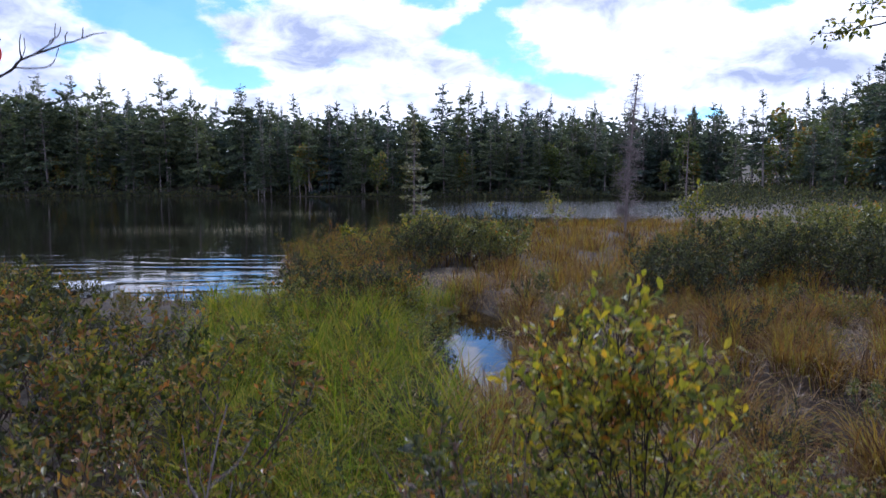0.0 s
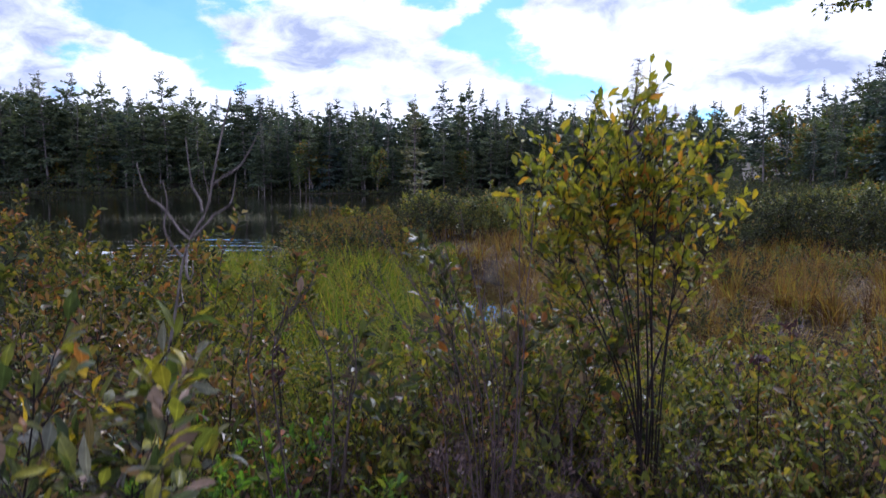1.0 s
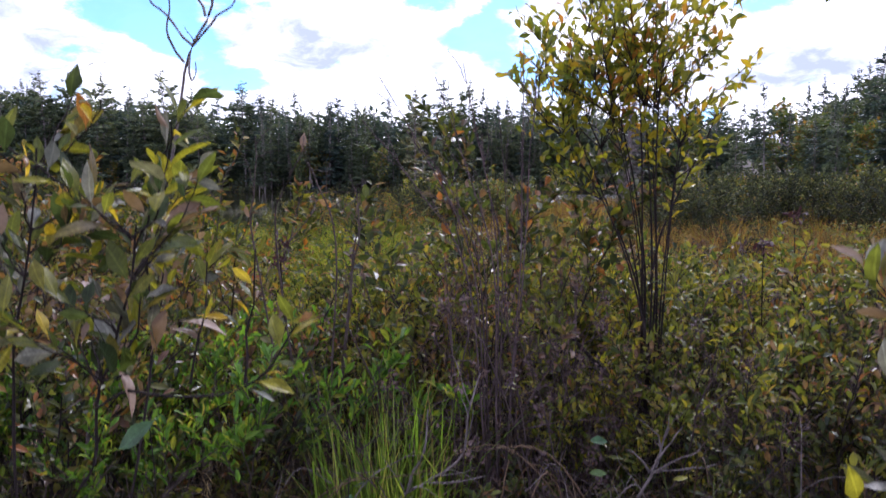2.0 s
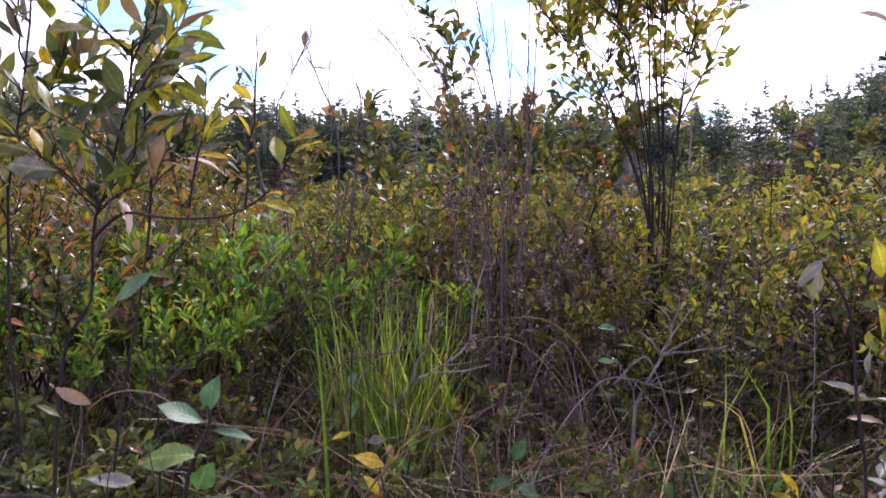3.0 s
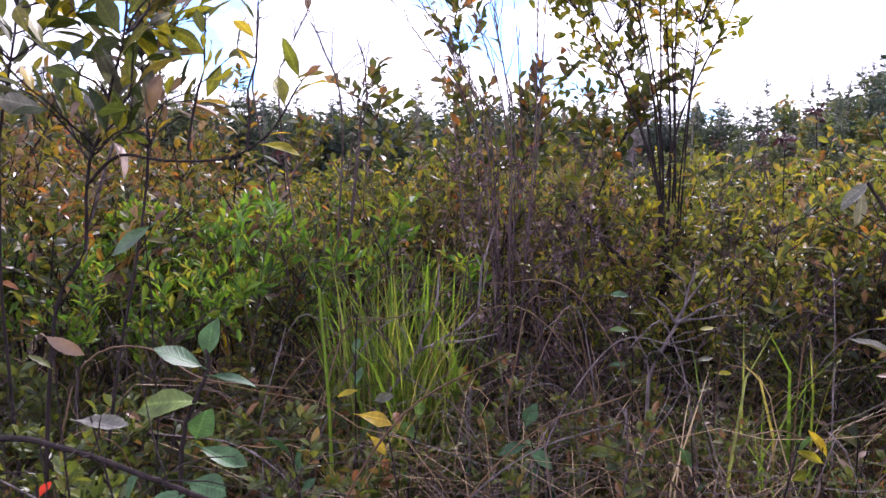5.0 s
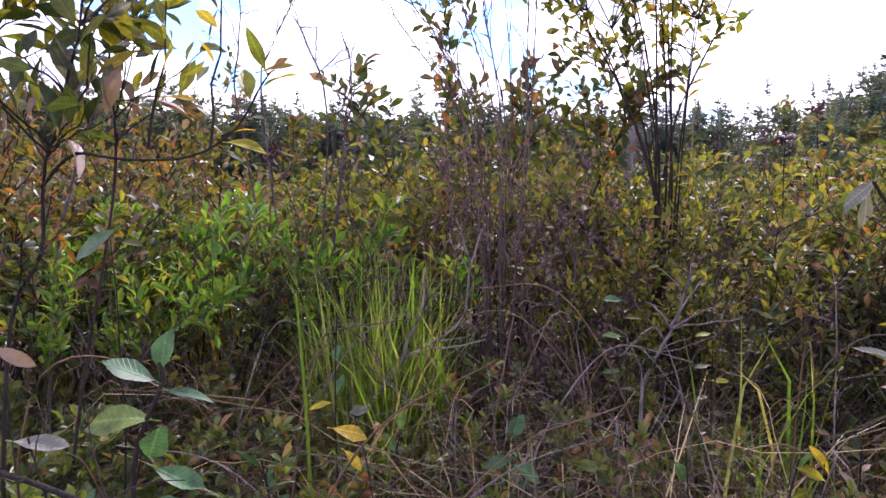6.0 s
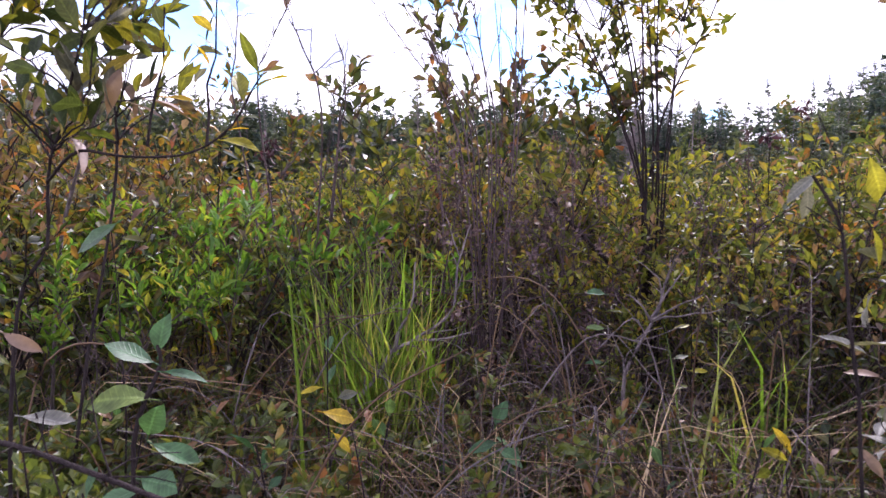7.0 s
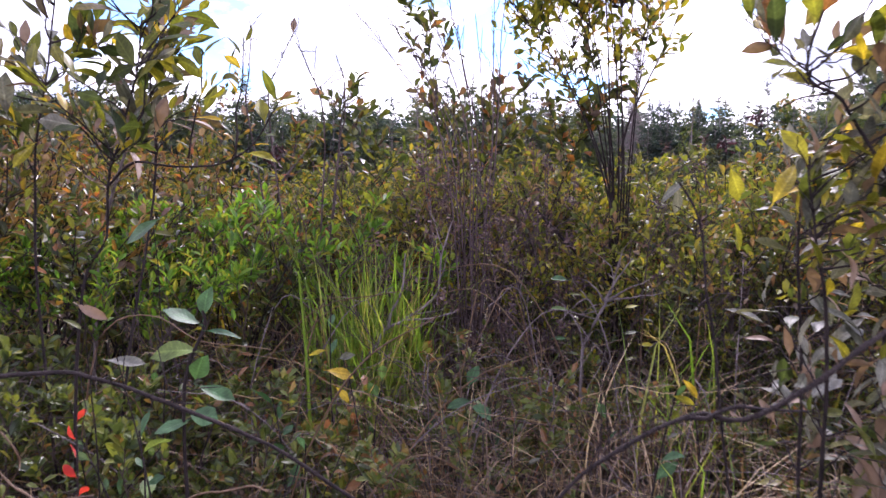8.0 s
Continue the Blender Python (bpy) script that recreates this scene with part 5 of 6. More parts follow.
        twig_leaves(rng, store, line[-6:], 9, 0.037)
        for k in range(13):
            i = int(rng.uniform(0.8, 0.98) * (len(line) - 1))
            a = rng.uniform(0, 2 * math.pi)
            tp = wander(rng, line[i], unit(line[i + 1] - line[i]) * 0.9 + 1.0 * np.array([math.cos(a), math.sin(a), 0.1]), rng.uniform(0.12, 0.28), 4, 0.16, 0.05)
            tube(w, tp, np.linspace(0.002, 0.0009, 5), 4)
            twig_leaves(rng, store, tp, 6, 0.038, start=0.35)
            for g in range(2):
                sp = wander(rng, tp[int(rng.integers(1, 4))], tp[-1] - tp[0] + rng.normal(0, 0.06, 3), rng.uniform(0.05, 0.1), 3, 0.15)
                tube(w, sp[::3], (0.0012, 0.0008), 3)
                twig_leaves(rng, store, sp, 5, 0.034)
        part("stem", w, M["twig"], ob, smooth=True)
    w = Geo()
    line = smooth_line(((0.70, 1.93, 0.9), (0.735, 1.95, 1.06), (0.80, 1.97, 1.2), (0.87, 1.98, 1.34), (0.93, 2.0, 1.5)), 4)
    tube(w, line, np.linspace(0.004, 0.0015, len(line)), 5)
    twig_leaves(rng, store, line[4:], 18, 0.04)
    part("stem", w, M["twig"], ob, smooth=True)
    leaves = Geo()
    pos, way, nor, ln = (np.concatenate([q[k] for q in store]) for k in range(4))
    add_leaves(leaves, pos, way, nor, ln, ln * 0.5, LEAF8)
    part("foliage", leaves, M["choke"], ob, stuff=True)


build_near_shrubs()


# ---------------------------------------------------------------- branches, twigs and single leaves close by
def limb(name, pts, r0, r1, mat, parent, rng, sides=7, knobs=0.08, spurs=0):
    """One crooked limb, with short side spurs where asked for."""
    line = smooth_line(pts)
    bend = rng.normal(0, 0.002, (len(line) // 3 + 3, 3))
    at = np.linspace(0, len(bend) - 1, len(line))
    line = line + np.stack([np.interp(at, np.arange(len(bend)), bend[:, k]) for k in range(3)], -1) + rng.normal(0, r0 * 0.08, line.shape)
    g = Geo()
    tube(g, line, np.linspace(r0, r1, len(line)) * (1 + rng.normal(0, knobs, len(line))), sides)
    for _ in range(spurs):
        i = int(rng.integers(2, len(line) - 1))
        d = unit(line[i] - line[i - 1]) * 0.7 + rng.normal(0, 0.55, 3) + np.array([0, 0, 0.25])
        sp = wander(rng, line[i], d, rng.uniform(0.02, 0.11), 3, 0.25)
        tube(g, sp, np.linspace(min(r0 * 0.35, 0.0018), 0.0005, 4), 4)
    return part(name, g, mat, parent, smooth=True), line


def leaf_mesh(mat, length=1.0, wide=0.46, curl=0.1, cols=5, wavy=0.03, seed=0):
    """A single leaf with a folded midrib, rounded outline and curled tip, on its stalk."""
    rng = np.random.default_rng(seed)
    s = np.linspace(0, 1, cols + 2)
    half = wide * np.sin(np.pi * s ** 1.12) ** 0.9 * (1 + 0.08 * np.sin(s * 9 + seed))
    fold, twist, sway = rng.uniform(0.15, 0.55), rng.uniform(-0.9, 0.9), rng.uniform(-0.12, 0.12)
    droop = curl * rng.uniform(0.4, 2.2)
    v, q = [], []
    for a, h in zip(s, half):
        z = -droop * a * a
        for k in (-1, -0.5, 0, 0.5, 1):
            w = k * h * 0.5
            v.append((w * math.cos(twist * a) + sway * a * a, a, z + fold * abs(w) * (1 - 0.4 * a) + w * math.sin(twist * a) + rng.normal(0, wavy * 0.35)))
    for i in range(cols + 1):
        for k in range(4):
            b = i * 5 + k
            q.append((b, b + 1, b + 6, b + 5))
    g = Geo()
    g.add(np.array(v) * length, q=q)
    tube(g, np.array([(0, -0.14, 0.0), (0, 0.0, 0.0)]) * length, (0.02 * length, 0.015 * length), 4)
    return g.mesh("leaf", mat, smooth=True)


LEAVES = {k: [leaf_mesh(M[m], wide=w * (0.85, 1.0, 1.12, 0.92, 1.05, 0.78)[i], curl=c, seed=i) for i in range(6)]
          for k, m, w, c in (("holly", "holly_solo", 0.40, 0.2), ("gold", "gold", 0.40, 0.18), ("pale", "pale", 0.42, 0.18), ("blue", "blue", 0.52, 0.15), ("red", "red", 0.5, 0.1), ("brown", "brown", 0.42, 0.3))}


BLADES = [blades(np.random.default_rng(200 + i), np.zeros(1), np.zeros(1), np.ones(1), np.array([0.008 + 0.0014 * (i % 4)]), np.array([0.1 + 0.09 * i]), flat=True).mesh("blade", M["tuft_solo"]) for i in range(10)]


def leaf_at(kind, parent, pos, way, normal, size, rng, label=""):
    y = Vector(way).normalized()
    x = y.cross(Vector(normal)).normalized()
    z = x.cross(y)
    m = Matrix((x, y, z)).transposed().to_4x4()
    ob = new("leaf", LEAVES[kind][int(rng.integers(6))])
    ob.parent = parent
    ob.matrix_basis = Matrix.Translation(Vector(pos)) @ m @ Matrix.Scale(size, 4)
    return tagged(ob, label=label)


def dress(parent, line, n, kinds, size, rng, start=0.3, lift=0.3):
    """Sets n leaves alternately along a limb, thickest at its end."""
    for i in range(n):
        f = start + (1 - start) * (i + 0.5) / n
        k = min(int(f * (len(line) - 1)), len(line) - 2)
        pos = line[k] + (line[k + 1] - line[k]) * (f * (len(line) - 1) - k)
        d = unit(line[k + 1] - line[k])
        a = rng.uniform(0, 2 * math.pi) if i % 2 else rng.uniform(0, 2 * math.pi) + math.pi
        side = unit(np.cross(d, np.array([math.cos(a), math.sin(a), 0.4])))
        way = d * 0.6 + side * rng.uniform(0.5, 1.0) + np.array([0, 0, lift]) + rng.normal(0, 0.15, 3)
        nor = np.array([0, 0, 1.0]) + rng.normal(0, 0.5, 3)
        leaf_at(kinds[int(rng.integers(len(kinds)))], parent, pos + unit(way) * size * 0.13, way, nor, size * rng.uniform(0.5, 1.25), rng)


DRY_STALKS = (((-0.36, 0.64, 0.17), (-0.38, 0.66, 0.45), (-0.347, 0.66, 0.553), (-0.393, 0.66, 0.62), (-0.41, 0.66, 0.70)),
              ((-0.27, 0.62, 0.17), (-0.284, 0.62, 0.48), (-0.333, 0.62, 0.541), (-0.37, 0.62, 0.596), (-0.375, 0.62, 0.67)),
              ((-0.22, 0.6, 0.18), (-0.2, 0.6, 0.46), (-0.117, 0.6, 0.529), (-0.05, 0.6, 0.545), (-0.02, 0.6, 0.54)),
              ((-0.42, 0.58, 0.17), (-0.32, 0.58, 0.48), (-0.26, 0.58, 0.535), (-0.21, 0.58, 0.55)),
              ((-0.5, 1.0, 0.17), (-0.43, 1.0, 0.6), (-0.33, 1.0, 0.66), (-0.25, 1.0, 0.62), (-0.13, 1.0, 0.60)))


def build_heroes():
    rng = np.random.default_rng(77)
    # holly close on one side: main stems with large separate leaves
    ob = tagged(new("holly_shrub"), label="olive holly shrub with large glossy yellow-tinged leaves", category="shrub")
    stems = (((-0.50, 1.02, 0.15), (-0.457, 1.0, 0.653), (-0.402, 1.0, 0.80), (-0.386, 0.99, 0.904), (-0.357, 0.98, 0.961), (-0.326, 0.97, 1.06), (-0.303, 0.96, 1.15)),
             ((-0.56, 1.10, 0.15), (-0.60, 1.12, 0.6), (-0.58, 1.10, 0.9), (-0.53, 1.08, 1.1), (-0.50, 1.07, 1.26)),
             ((-0.54, 1.05, 0.15), (-0.68, 1.05, 0.6), (-0.74, 1.02, 0.9), (-0.76, 1.0, 1.12), (-0.74, 0.98, 1.25)),
             ((-0.48, 1.08, 0.15), (-0.44, 1.15, 0.6), (-0.40, 1.2, 0.9), (-0.41, 1.22, 1.1), (-0.38, 1.22, 1.24)))
    for pts in stems:
        st, line = limb("stem", pts, 0.0030, 0.0013, M["twig"], ob, rng, spurs=5)
        dress(st, line, 9, ("holly", "holly", "holly", "gold", "pale"), 0.052, rng, 0.62)
        for k in range(20):
            i = int(len(line) * rng.uniform(0.5, 0.97))
            a = rng.uniform(0, 2 * math.pi)
            d = np.array([math.cos(a), math.sin(a), rng.uniform(0.3, 1.1)])
            tw = wander(rng, line[i], d, rng.uniform(0.1, 0.22), 4, 0.15, 0.06)
            tp, tl = limb("twig", tw, 0.0016, 0.0007, M["twig"], ob, rng, 5)
            dress(tp, tl, int(rng.integers(5, 9)), ("holly", "holly", "holly", "holly", "holly", "gold", "pale", "brown"), 0.056, rng, 0.2)
    tp, tl = limb("twig", ((-0.39, 0.99, 0.88), (-0.321, 0.95, 0.921), (-0.25, 0.95, 0.916), (-0.185, 0.95, 0.918), (-0.135, 0.95, 0.947), (-0.099, 0.95, 1.0), (-0.085, 0.95, 1.02)), 0.0022, 0.0011, M["twig"], ob, rng, 6)
    dress(tp, tl, 9, ("holly", "holly", "gold"), 0.045, rng, 0.55)
    leaf_at("gold", ob, (-0.098, 0.95, 1.018), (1, 0, 0.22), (0.1, -0.5, 1), 0.04, rng, "orange turning leaf")
    for z0, x1, z1 in ((0.93, -0.21, 1.10), (0.93, -0.14, 1.12), (0.97, -0.30, 1.05)):
        tp, tl = limb("twig", ((x1 - 0.03, 0.96, z0), (x1 - 0.01, 0.96, (z0 + z1) / 2), (x1, 0.96, z1)), 0.002, 0.001, M["twig"], ob, rng, 5)
        dress(tp, tl, 5, ("holly", "holly", "gold"), 0.042, rng, 0.45, 0.6)
    # holly close on the other side, seen as the camera backs away
    ob = tagged(new("holly_shrub"), label="yellow-green holly shrub with leaves coloured for pale undersides and sheen", category="shrub")
    stems = (((0.70, 0.76, 0.15), (0.68, 0.74, 0.5), (0.665, 0.72, 0.718), (0.642, 0.72, 0.834), (0.633, 0.72, 0.92)),
             ((0.76, 0.74, 0.15), (0.78, 0.72, 0.6), (0.741, 0.70, 0.849), (0.717, 0.70, 0.901), (0.655, 0.70, 0.984), (0.616, 0.70, 1.015), (0.631, 0.70, 1.09)),
             ((0.62, 0.74, 0.15), (0.54, 0.70, 0.5), (0.50, 0.68, 0.726), (0.485, 0.68, 0.836), (0.46, 0.69, 0.89)),
             ((0.80, 0.78, 0.15), (0.82, 0.76, 0.6), (0.81, 0.74, 0.9), (0.78, 0.72, 1.1)),
             ((0.72, 0.85, 0.15), (0.74, 0.90, 0.5), (0.73, 0.92, 0.8), (0.75, 0.92, 0.95)),
             ((0.82, 0.70, 0.15), (0.76, 0.64, 0.35), (0.70, 0.60, 0.5), (0.68, 0.58, 0.62)),
             ((0.86, 0.80, 0.15), (0.85, 0.76, 0.4), (0.80, 0.72, 0.58), (0.78, 0.70, 0.72)))
    for pts in stems:
        st, line = limb("stem", pts, 0.0034 if pts[0][0] > 0.65 else 0.0018, 0.0014, M["twig"], ob, rng, spurs=6)
        dress(st, line, 7 if pts[0][0] > 0.65 else 0, ("holly", "holly", "gold", "pale"), 0.05, rng, 0.5)
        for k in range(22 if pts[0][0] > 0.65 else 0):
            i = int(len(line) * rng.uniform(0.22, 0.95))
            a = rng.uniform(-1.3, 1.9)
            tw = wander(rng, line[i], (math.cos(a), math.sin(a), rng.uniform(0.2, 0.9)), rng.uniform(0.08, 0.18), 4, 0.15, 0.05)
            tp, tl = limb("twig", tw, 0.0015, 0.0007, M["twig"], ob, rng, 5)
            dress(tp, tl, int(rng.integers(4, 8)), ("holly", "holly", "gold", "pale", "pale", "brown") if tl[0][2] > 0.75 else ("pale", "pale", "holly", "brown"), 0.056, rng, 0.2, 0.1)
    leaf_at("pale", ob, (0.470, 0.70, 0.888), (-0.75, -0.1, -0.55), (-0.3, -0.7, 0.7), 0.038, rng, "pale hanging leaf")
    leaf_at("pale", ob, (0.462, 0.70, 0.882), (0.15, -0.1, -1), (0.4, -1, 0.2), 0.034, rng, "pale hanging leaf")
    leaf_at("gold", ob, (0.548, 0.75, 0.905), (0.35, 0, -0.9), (0, -1, 0.3), 0.045, rng, "bright yellow leaf")
    leaf_at("gold", ob, (0.556, 0.75, 0.835), (0.3, 0, -0.9), (0.2, -1, 0.3), 0.042, rng, "bright yellow leaf")
    leaf_at("gold", ob, (0.60, 0.74, 0.86), (0.5, 0, 0.85), (-0.5, -1, 0.2), 0.062, rng, "bright yellow-green leaf")
    # grey forked dead branch in the sedge
    ob = tagged(new("dead_branch"), label="grey forked dead branch leaning in the grass", category="branch")
    limb("main_limb", ((-0.15, 1.42, 0.16), (-0.068, 1.44, 0.393), (-0.025, 1.44, 0.454), (0.032, 1.44, 0.537), (0.08, 1.44, 0.561), (0.152, 1.44, 0.622), (0.167, 1.44, 0.713), (0.19, 1.46, 0.80)), 0.0062, 0.0014, M["dead"], ob, rng, spurs=16)
    limb("fork", ((0.032, 1.44, 0.537), (0.044, 1.44, 0.576), (0.072, 1.44, 0.634), (0.08, 1.45, 0.72)), 0.005, 0.0015, M["dead"], ob, rng)
    limb("fork", ((0.08, 1.44, 0.561), (0.14, 1.43, 0.565), (0.2, 1.42, 0.585)), 0.003, 0.0012, M["dead"], ob, rng)
    ob = tagged(new("dead_branch"), label="pale broken dead stem with a frayed top", category="branch")
    limb("main_limb", ((0.51, 1.36, 0.14), (0.496, 1.36, 0.257), (0.485, 1.36, 0.363), (0.491, 1.36, 0.511), (0.544, 1.36, 0.634), (0.57, 1.36, 0.717)), 0.006, 0.002, M["dead"], ob, rng, spurs=14)
    for dx, dz in ((0.06, 0.10), (0.10, 0.05), (-0.05, 0.05), (0.13, 0.02)):
        limb("twig", ((0.535, 1.36, 0.62), (0.535 + dx * 0.5, 1.35, 0.62 + dz * 0.6), (0.535 + dx, 1.35, 0.62 + dz)), 0.003, 0.001, M["dead"], ob, rng, 5)
    ob = tagged(new("leaning_stem"), label="thick dark dead stem leaning through the shrubs", category="branch")
    limb("main_limb", ((0.90, 1.85, 0.15), (0.865, 1.85, 0.261), (0.841, 1.85, 0.345), (0.796, 1.85, 0.431), (0.698, 1.85, 0.546), (0.582, 1.86, 0.667), (0.45, 1.87, 0.80), (0.38, 1.87, 0.92)), 0.012, 0.004, M["twig"], ob, rng, spurs=18)
    # long low branches across the litter
    ob = tagged(new("low_branch"), label="dark bare low branch arching over the litter", category="branch")
    limb("main_limb", ((-0.55, 0.74, 0.62), (-0.345, 0.71, 0.647), (-0.258, 0.7, 0.637), (-0.176, 0.7, 0.61), (-0.137, 0.7, 0.592), (-0.05, 0.7, 0.555), (0.047, 0.7, 0.489), (0.14, 0.72, 0.40), (0.22, 0.76, 0.19)), 0.0030, 0.0022, M["twig"], ob, rng, spurs=9)
    limb("twig", ((-0.55, 0.74, 0.62), (-0.62, 0.78, 0.4), (-0.64, 0.8, 0.18)), 0.0045, 0.0045, M["twig"], ob, rng)
    ob = tagged(new("low_branch"), label="dark bare forked branch under the holly leaves", category="branch")
    limb("main_limb", ((0.20, 0.44, 0.5), (0.276, 0.45, 0.609), (0.322, 0.45, 0.648), (0.392, 0.45, 0.678), (0.439, 0.45, 0.68), (0.497, 0.45, 0.711), (0.561, 0.46, 0.752), (0.63, 0.5, 0.74), (0.72, 0.62, 0.5), (0.74, 0.7, 0.17)), 0.0018, 0.0030, M["twig"], ob, rng, spurs=8)
    limb("twig", ((0.392, 0.45, 0.678), (0.43, 0.45, 0.690), (0.50, 0.45, 0.688)), 0.0025, 0.001, M["twig"], ob, rng)
    # bare twigs standing over the middle
    ob = tagged(new("bare_shrub"), label="thin bare twiggy shrub rising over the leaves", category="shrub")
    foot = (0.25, 1.72, 0.15)
    for q in range(10):
        tx, tz, ty = -0.10 + 0.05 * q + rng.normal(0, 0.01), 1.36 + 0.1 * math.sin(q * 1.7) + 0.012 * q, 1.66 + 0.05 * (q % 4)
        bx = 0.17 + 0.016 * q
        st, line = limb("stem", (foot, (foot[0] + (bx - foot[0]) * 0.5, ty, 0.6), (bx, ty, 1.0), (bx + (tx - bx) * 0.42, ty, 1.0 + (tz - 1.0) * 0.5), (tx, ty, tz)), 0.0028, 0.0009, M["spirea"], ob, rng, 5)
        for k in range(6):
            i = int(len(line) * rng.uniform(0.45, 0.95))
            limb("twig", wander(rng, line[i], line[i] - line[i - 2] + rng.normal(0, 0.018, 3), rng.uniform(0.06, 0.16), 3, 0.1), 0.0012, 0.0006, M["spirea"], st, rng, 4)
    ob = tagged(new("bare_shrub"), label="slender bare stems with a few dry buds", category="shrub")
    for pts in (((-0.118, 1.7, 0.976), (-0.097, 1.7, 1.071), (-0.102, 1.7, 1.177), (-0.122, 1.7, 1.236)), ((-0.158, 1.7, 1.057), (-0.197, 1.7, 1.204), (-0.229, 1.7, 1.269)), ((-0.308, 1.7, 1.084), (-0.285, 1.7, 1.184), (-0.235, 1.7, 1.295)),
                ((-0.118, 1.7, 0.997), (-0.097, 1.7, 1.091), (-0.049, 1.7, 1.124)), ((-0.363, 1.7, 1.057), (-0.356, 1.7, 1.204), (-0.348, 1.7, 1.321))):
        st, line = limb("stem", ((-0.2, 1.7, 0.15), (-0.2 + (pts[0][0] + 0.2) * 0.5, 1.7, 0.6)) + pts, 0.0035, 0.0012, M["twig_brown"], ob, rng, 5)
        for k in range(4):
            i = int(len(line) * rng.uniform(0.6, 0.95))
            limb("twig", wander(rng, line[i], line[i] - line[i - 2] + rng.normal(0, 0.03, 3), rng.uniform(0.04, 0.1), 3, 0.15), 0.0013, 0.0007, M["twig_brown"], ob, rng, 4)
    leaf_at("brown", ob, (-0.235, 1.7, 1.29), (0.1, 0, 1), (0.3, -1, 0), 0.045, rng, "dry upright leaf")
    # dead sapling
    ob = tagged(new("dead_sapling"), label="pale bare dead sapling with hooked twigs", category="sapling")
    limb("trunk", ((-0.72, 1.46, 0.15), (-0.64, 1.42, 0.7), (-0.55, 1.36, 0.93), (-0.46, 1.3, 1.05), (-0.417, 1.3, 1.139), (-0.396, 1.3, 1.257), (-0.351, 1.3, 1.445), (-0.313, 1.3, 1.516), (-0.289, 1.3, 1.607), (-0.261, 1.3, 1.72)), 0.0042, 0.0016, M["dead"], ob, rng, spurs=10)
    for pts in (((-0.345, 1.3, 1.46), (-0.391, 1.31, 1.512), (-0.426, 1.31, 1.543), (-0.443, 1.31, 1.6)), ((-0.36, 1.3, 1.43), (-0.385, 1.29, 1.47), (-0.38, 1.29, 1.53), (-0.389, 1.29, 1.57)),
                ((-0.345, 1.3, 1.46), (-0.30, 1.28, 1.50), (-0.262, 1.28, 1.53), (-0.25, 1.28, 1.58)), ((-0.351, 1.3, 1.445), (-0.34, 1.27, 1.40), (-0.33, 1.26, 1.395), (-0.325, 1.26, 1.42)),
                ((-0.30, 1.3, 1.56), (-0.25, 1.32, 1.60), (-0.22, 1.32, 1.66)), ((-0.32, 1.3, 1.51), (-0.35, 1.33, 1.57), (-0.36, 1.33, 1.65))):
        limb("twig", pts, 0.0026, 0.001, M["dead"], ob, rng, 5)
    # blue-green leafy plant and small red leaves low down
    ob = tagged(new("leafy_plant"), label="small upright plant with broad blue-green leaves", category="plant")
    st, line = limb("stem", ((-0.21, 0.82, 0.16), (-0.196, 0.8, 0.558), (-0.17, 0.8, 0.681), (-0.161, 0.8, 0.71)), 0.003, 0.0018, M["twig"], ob, rng)
    for pos, way, nor, sz in (((-0.165, 0.8, 0.70), (0.15, 0.1, 1), (-0.2, -1, 0.3), 0.045), ((-0.17, 0.8, 0.69), (-0.9, -0.2, 0.45), (0.4, -0.5, 0.9), 0.055), ((-0.16, 0.8, 0.68), (1, -0.1, -0.1), (0, -0.35, 1), 0.05),
                              ((-0.175, 0.8, 0.65), (-1, -0.3, 0.25), (0.2, -0.3, 1), 0.06), ((-0.18, 0.8, 0.61), (0.3, -0.3, 0.6), (0.3, -1, 0.4), 0.05), ((-0.175, 0.8, 0.60), (1, -0.2, -0.35), (0.2, -0.4, 1), 0.055),
                              ((-0.19, 0.8, 0.56), (0.9, -0.4, 0.05), (0, -0.5, 1), 0.055), ((-0.19, 0.8, 0.55), (-0.8, -0.5, -0.2), (0, -0.5, 1), 0.05)):
        leaf_at("blue", ob, pos, way, nor, sz, rng)
    for x, y, zt, n, sz in ((-0.06, 1.26, 0.66, 5, 0.042), (0.03, 1.2, 0.5, 5, 0.04), (0.30, 1.25, 0.42, 6, 0.04), (0.55, 0.95, 0.55, 6, 0.04), (-0.30, 0.9, 0.5, 7, 0.042), (-0.05, 0.95, 0.45, 6, 0.045), (-0.12, 1.05, 0.5, 6, 0.045)):
        ob = tagged(new("leafy_plant"), label="small plant with a few smooth green leaves", category="plant", group="small green plants under the shrubs")
        st, line = limb("stem", ((x, y, 0.15), (x + rng.normal(0, 0.02), y, (zt + 0.15) / 2), (x + rng.normal(0, 0.02), y, zt)), 0.0025, 0.0013, M["twig"], ob, rng, 5)
        dress(st, line, n, ("blue", "blue", "holly"), sz, rng, 0.45)
    for i in range(34):
        x, y, zt = (rng.uniform(0.15, 0.95), rng.uniform(1.0, 1.6), rng.uniform(0.32, 0.52)) if i % 2 else (rng.uniform(-0.5, 0.15), rng.uniform(0.9, 1.35), rng.uniform(0.32, 0.5))
        ob = tagged(new("leafy_plant"), label="small plant with a few smooth green leaves", category="plant", group="small green plants under the shrubs")
        st, line = limb("stem", ((x, y, ground_z(x, y) - 0.02), (x + rng.normal(0, 0.03), y, (zt + 0.15) / 2), (x + rng.normal(0, 0.04), y, zt)), 0.002, 0.001, M["twig"], ob, rng, 5)
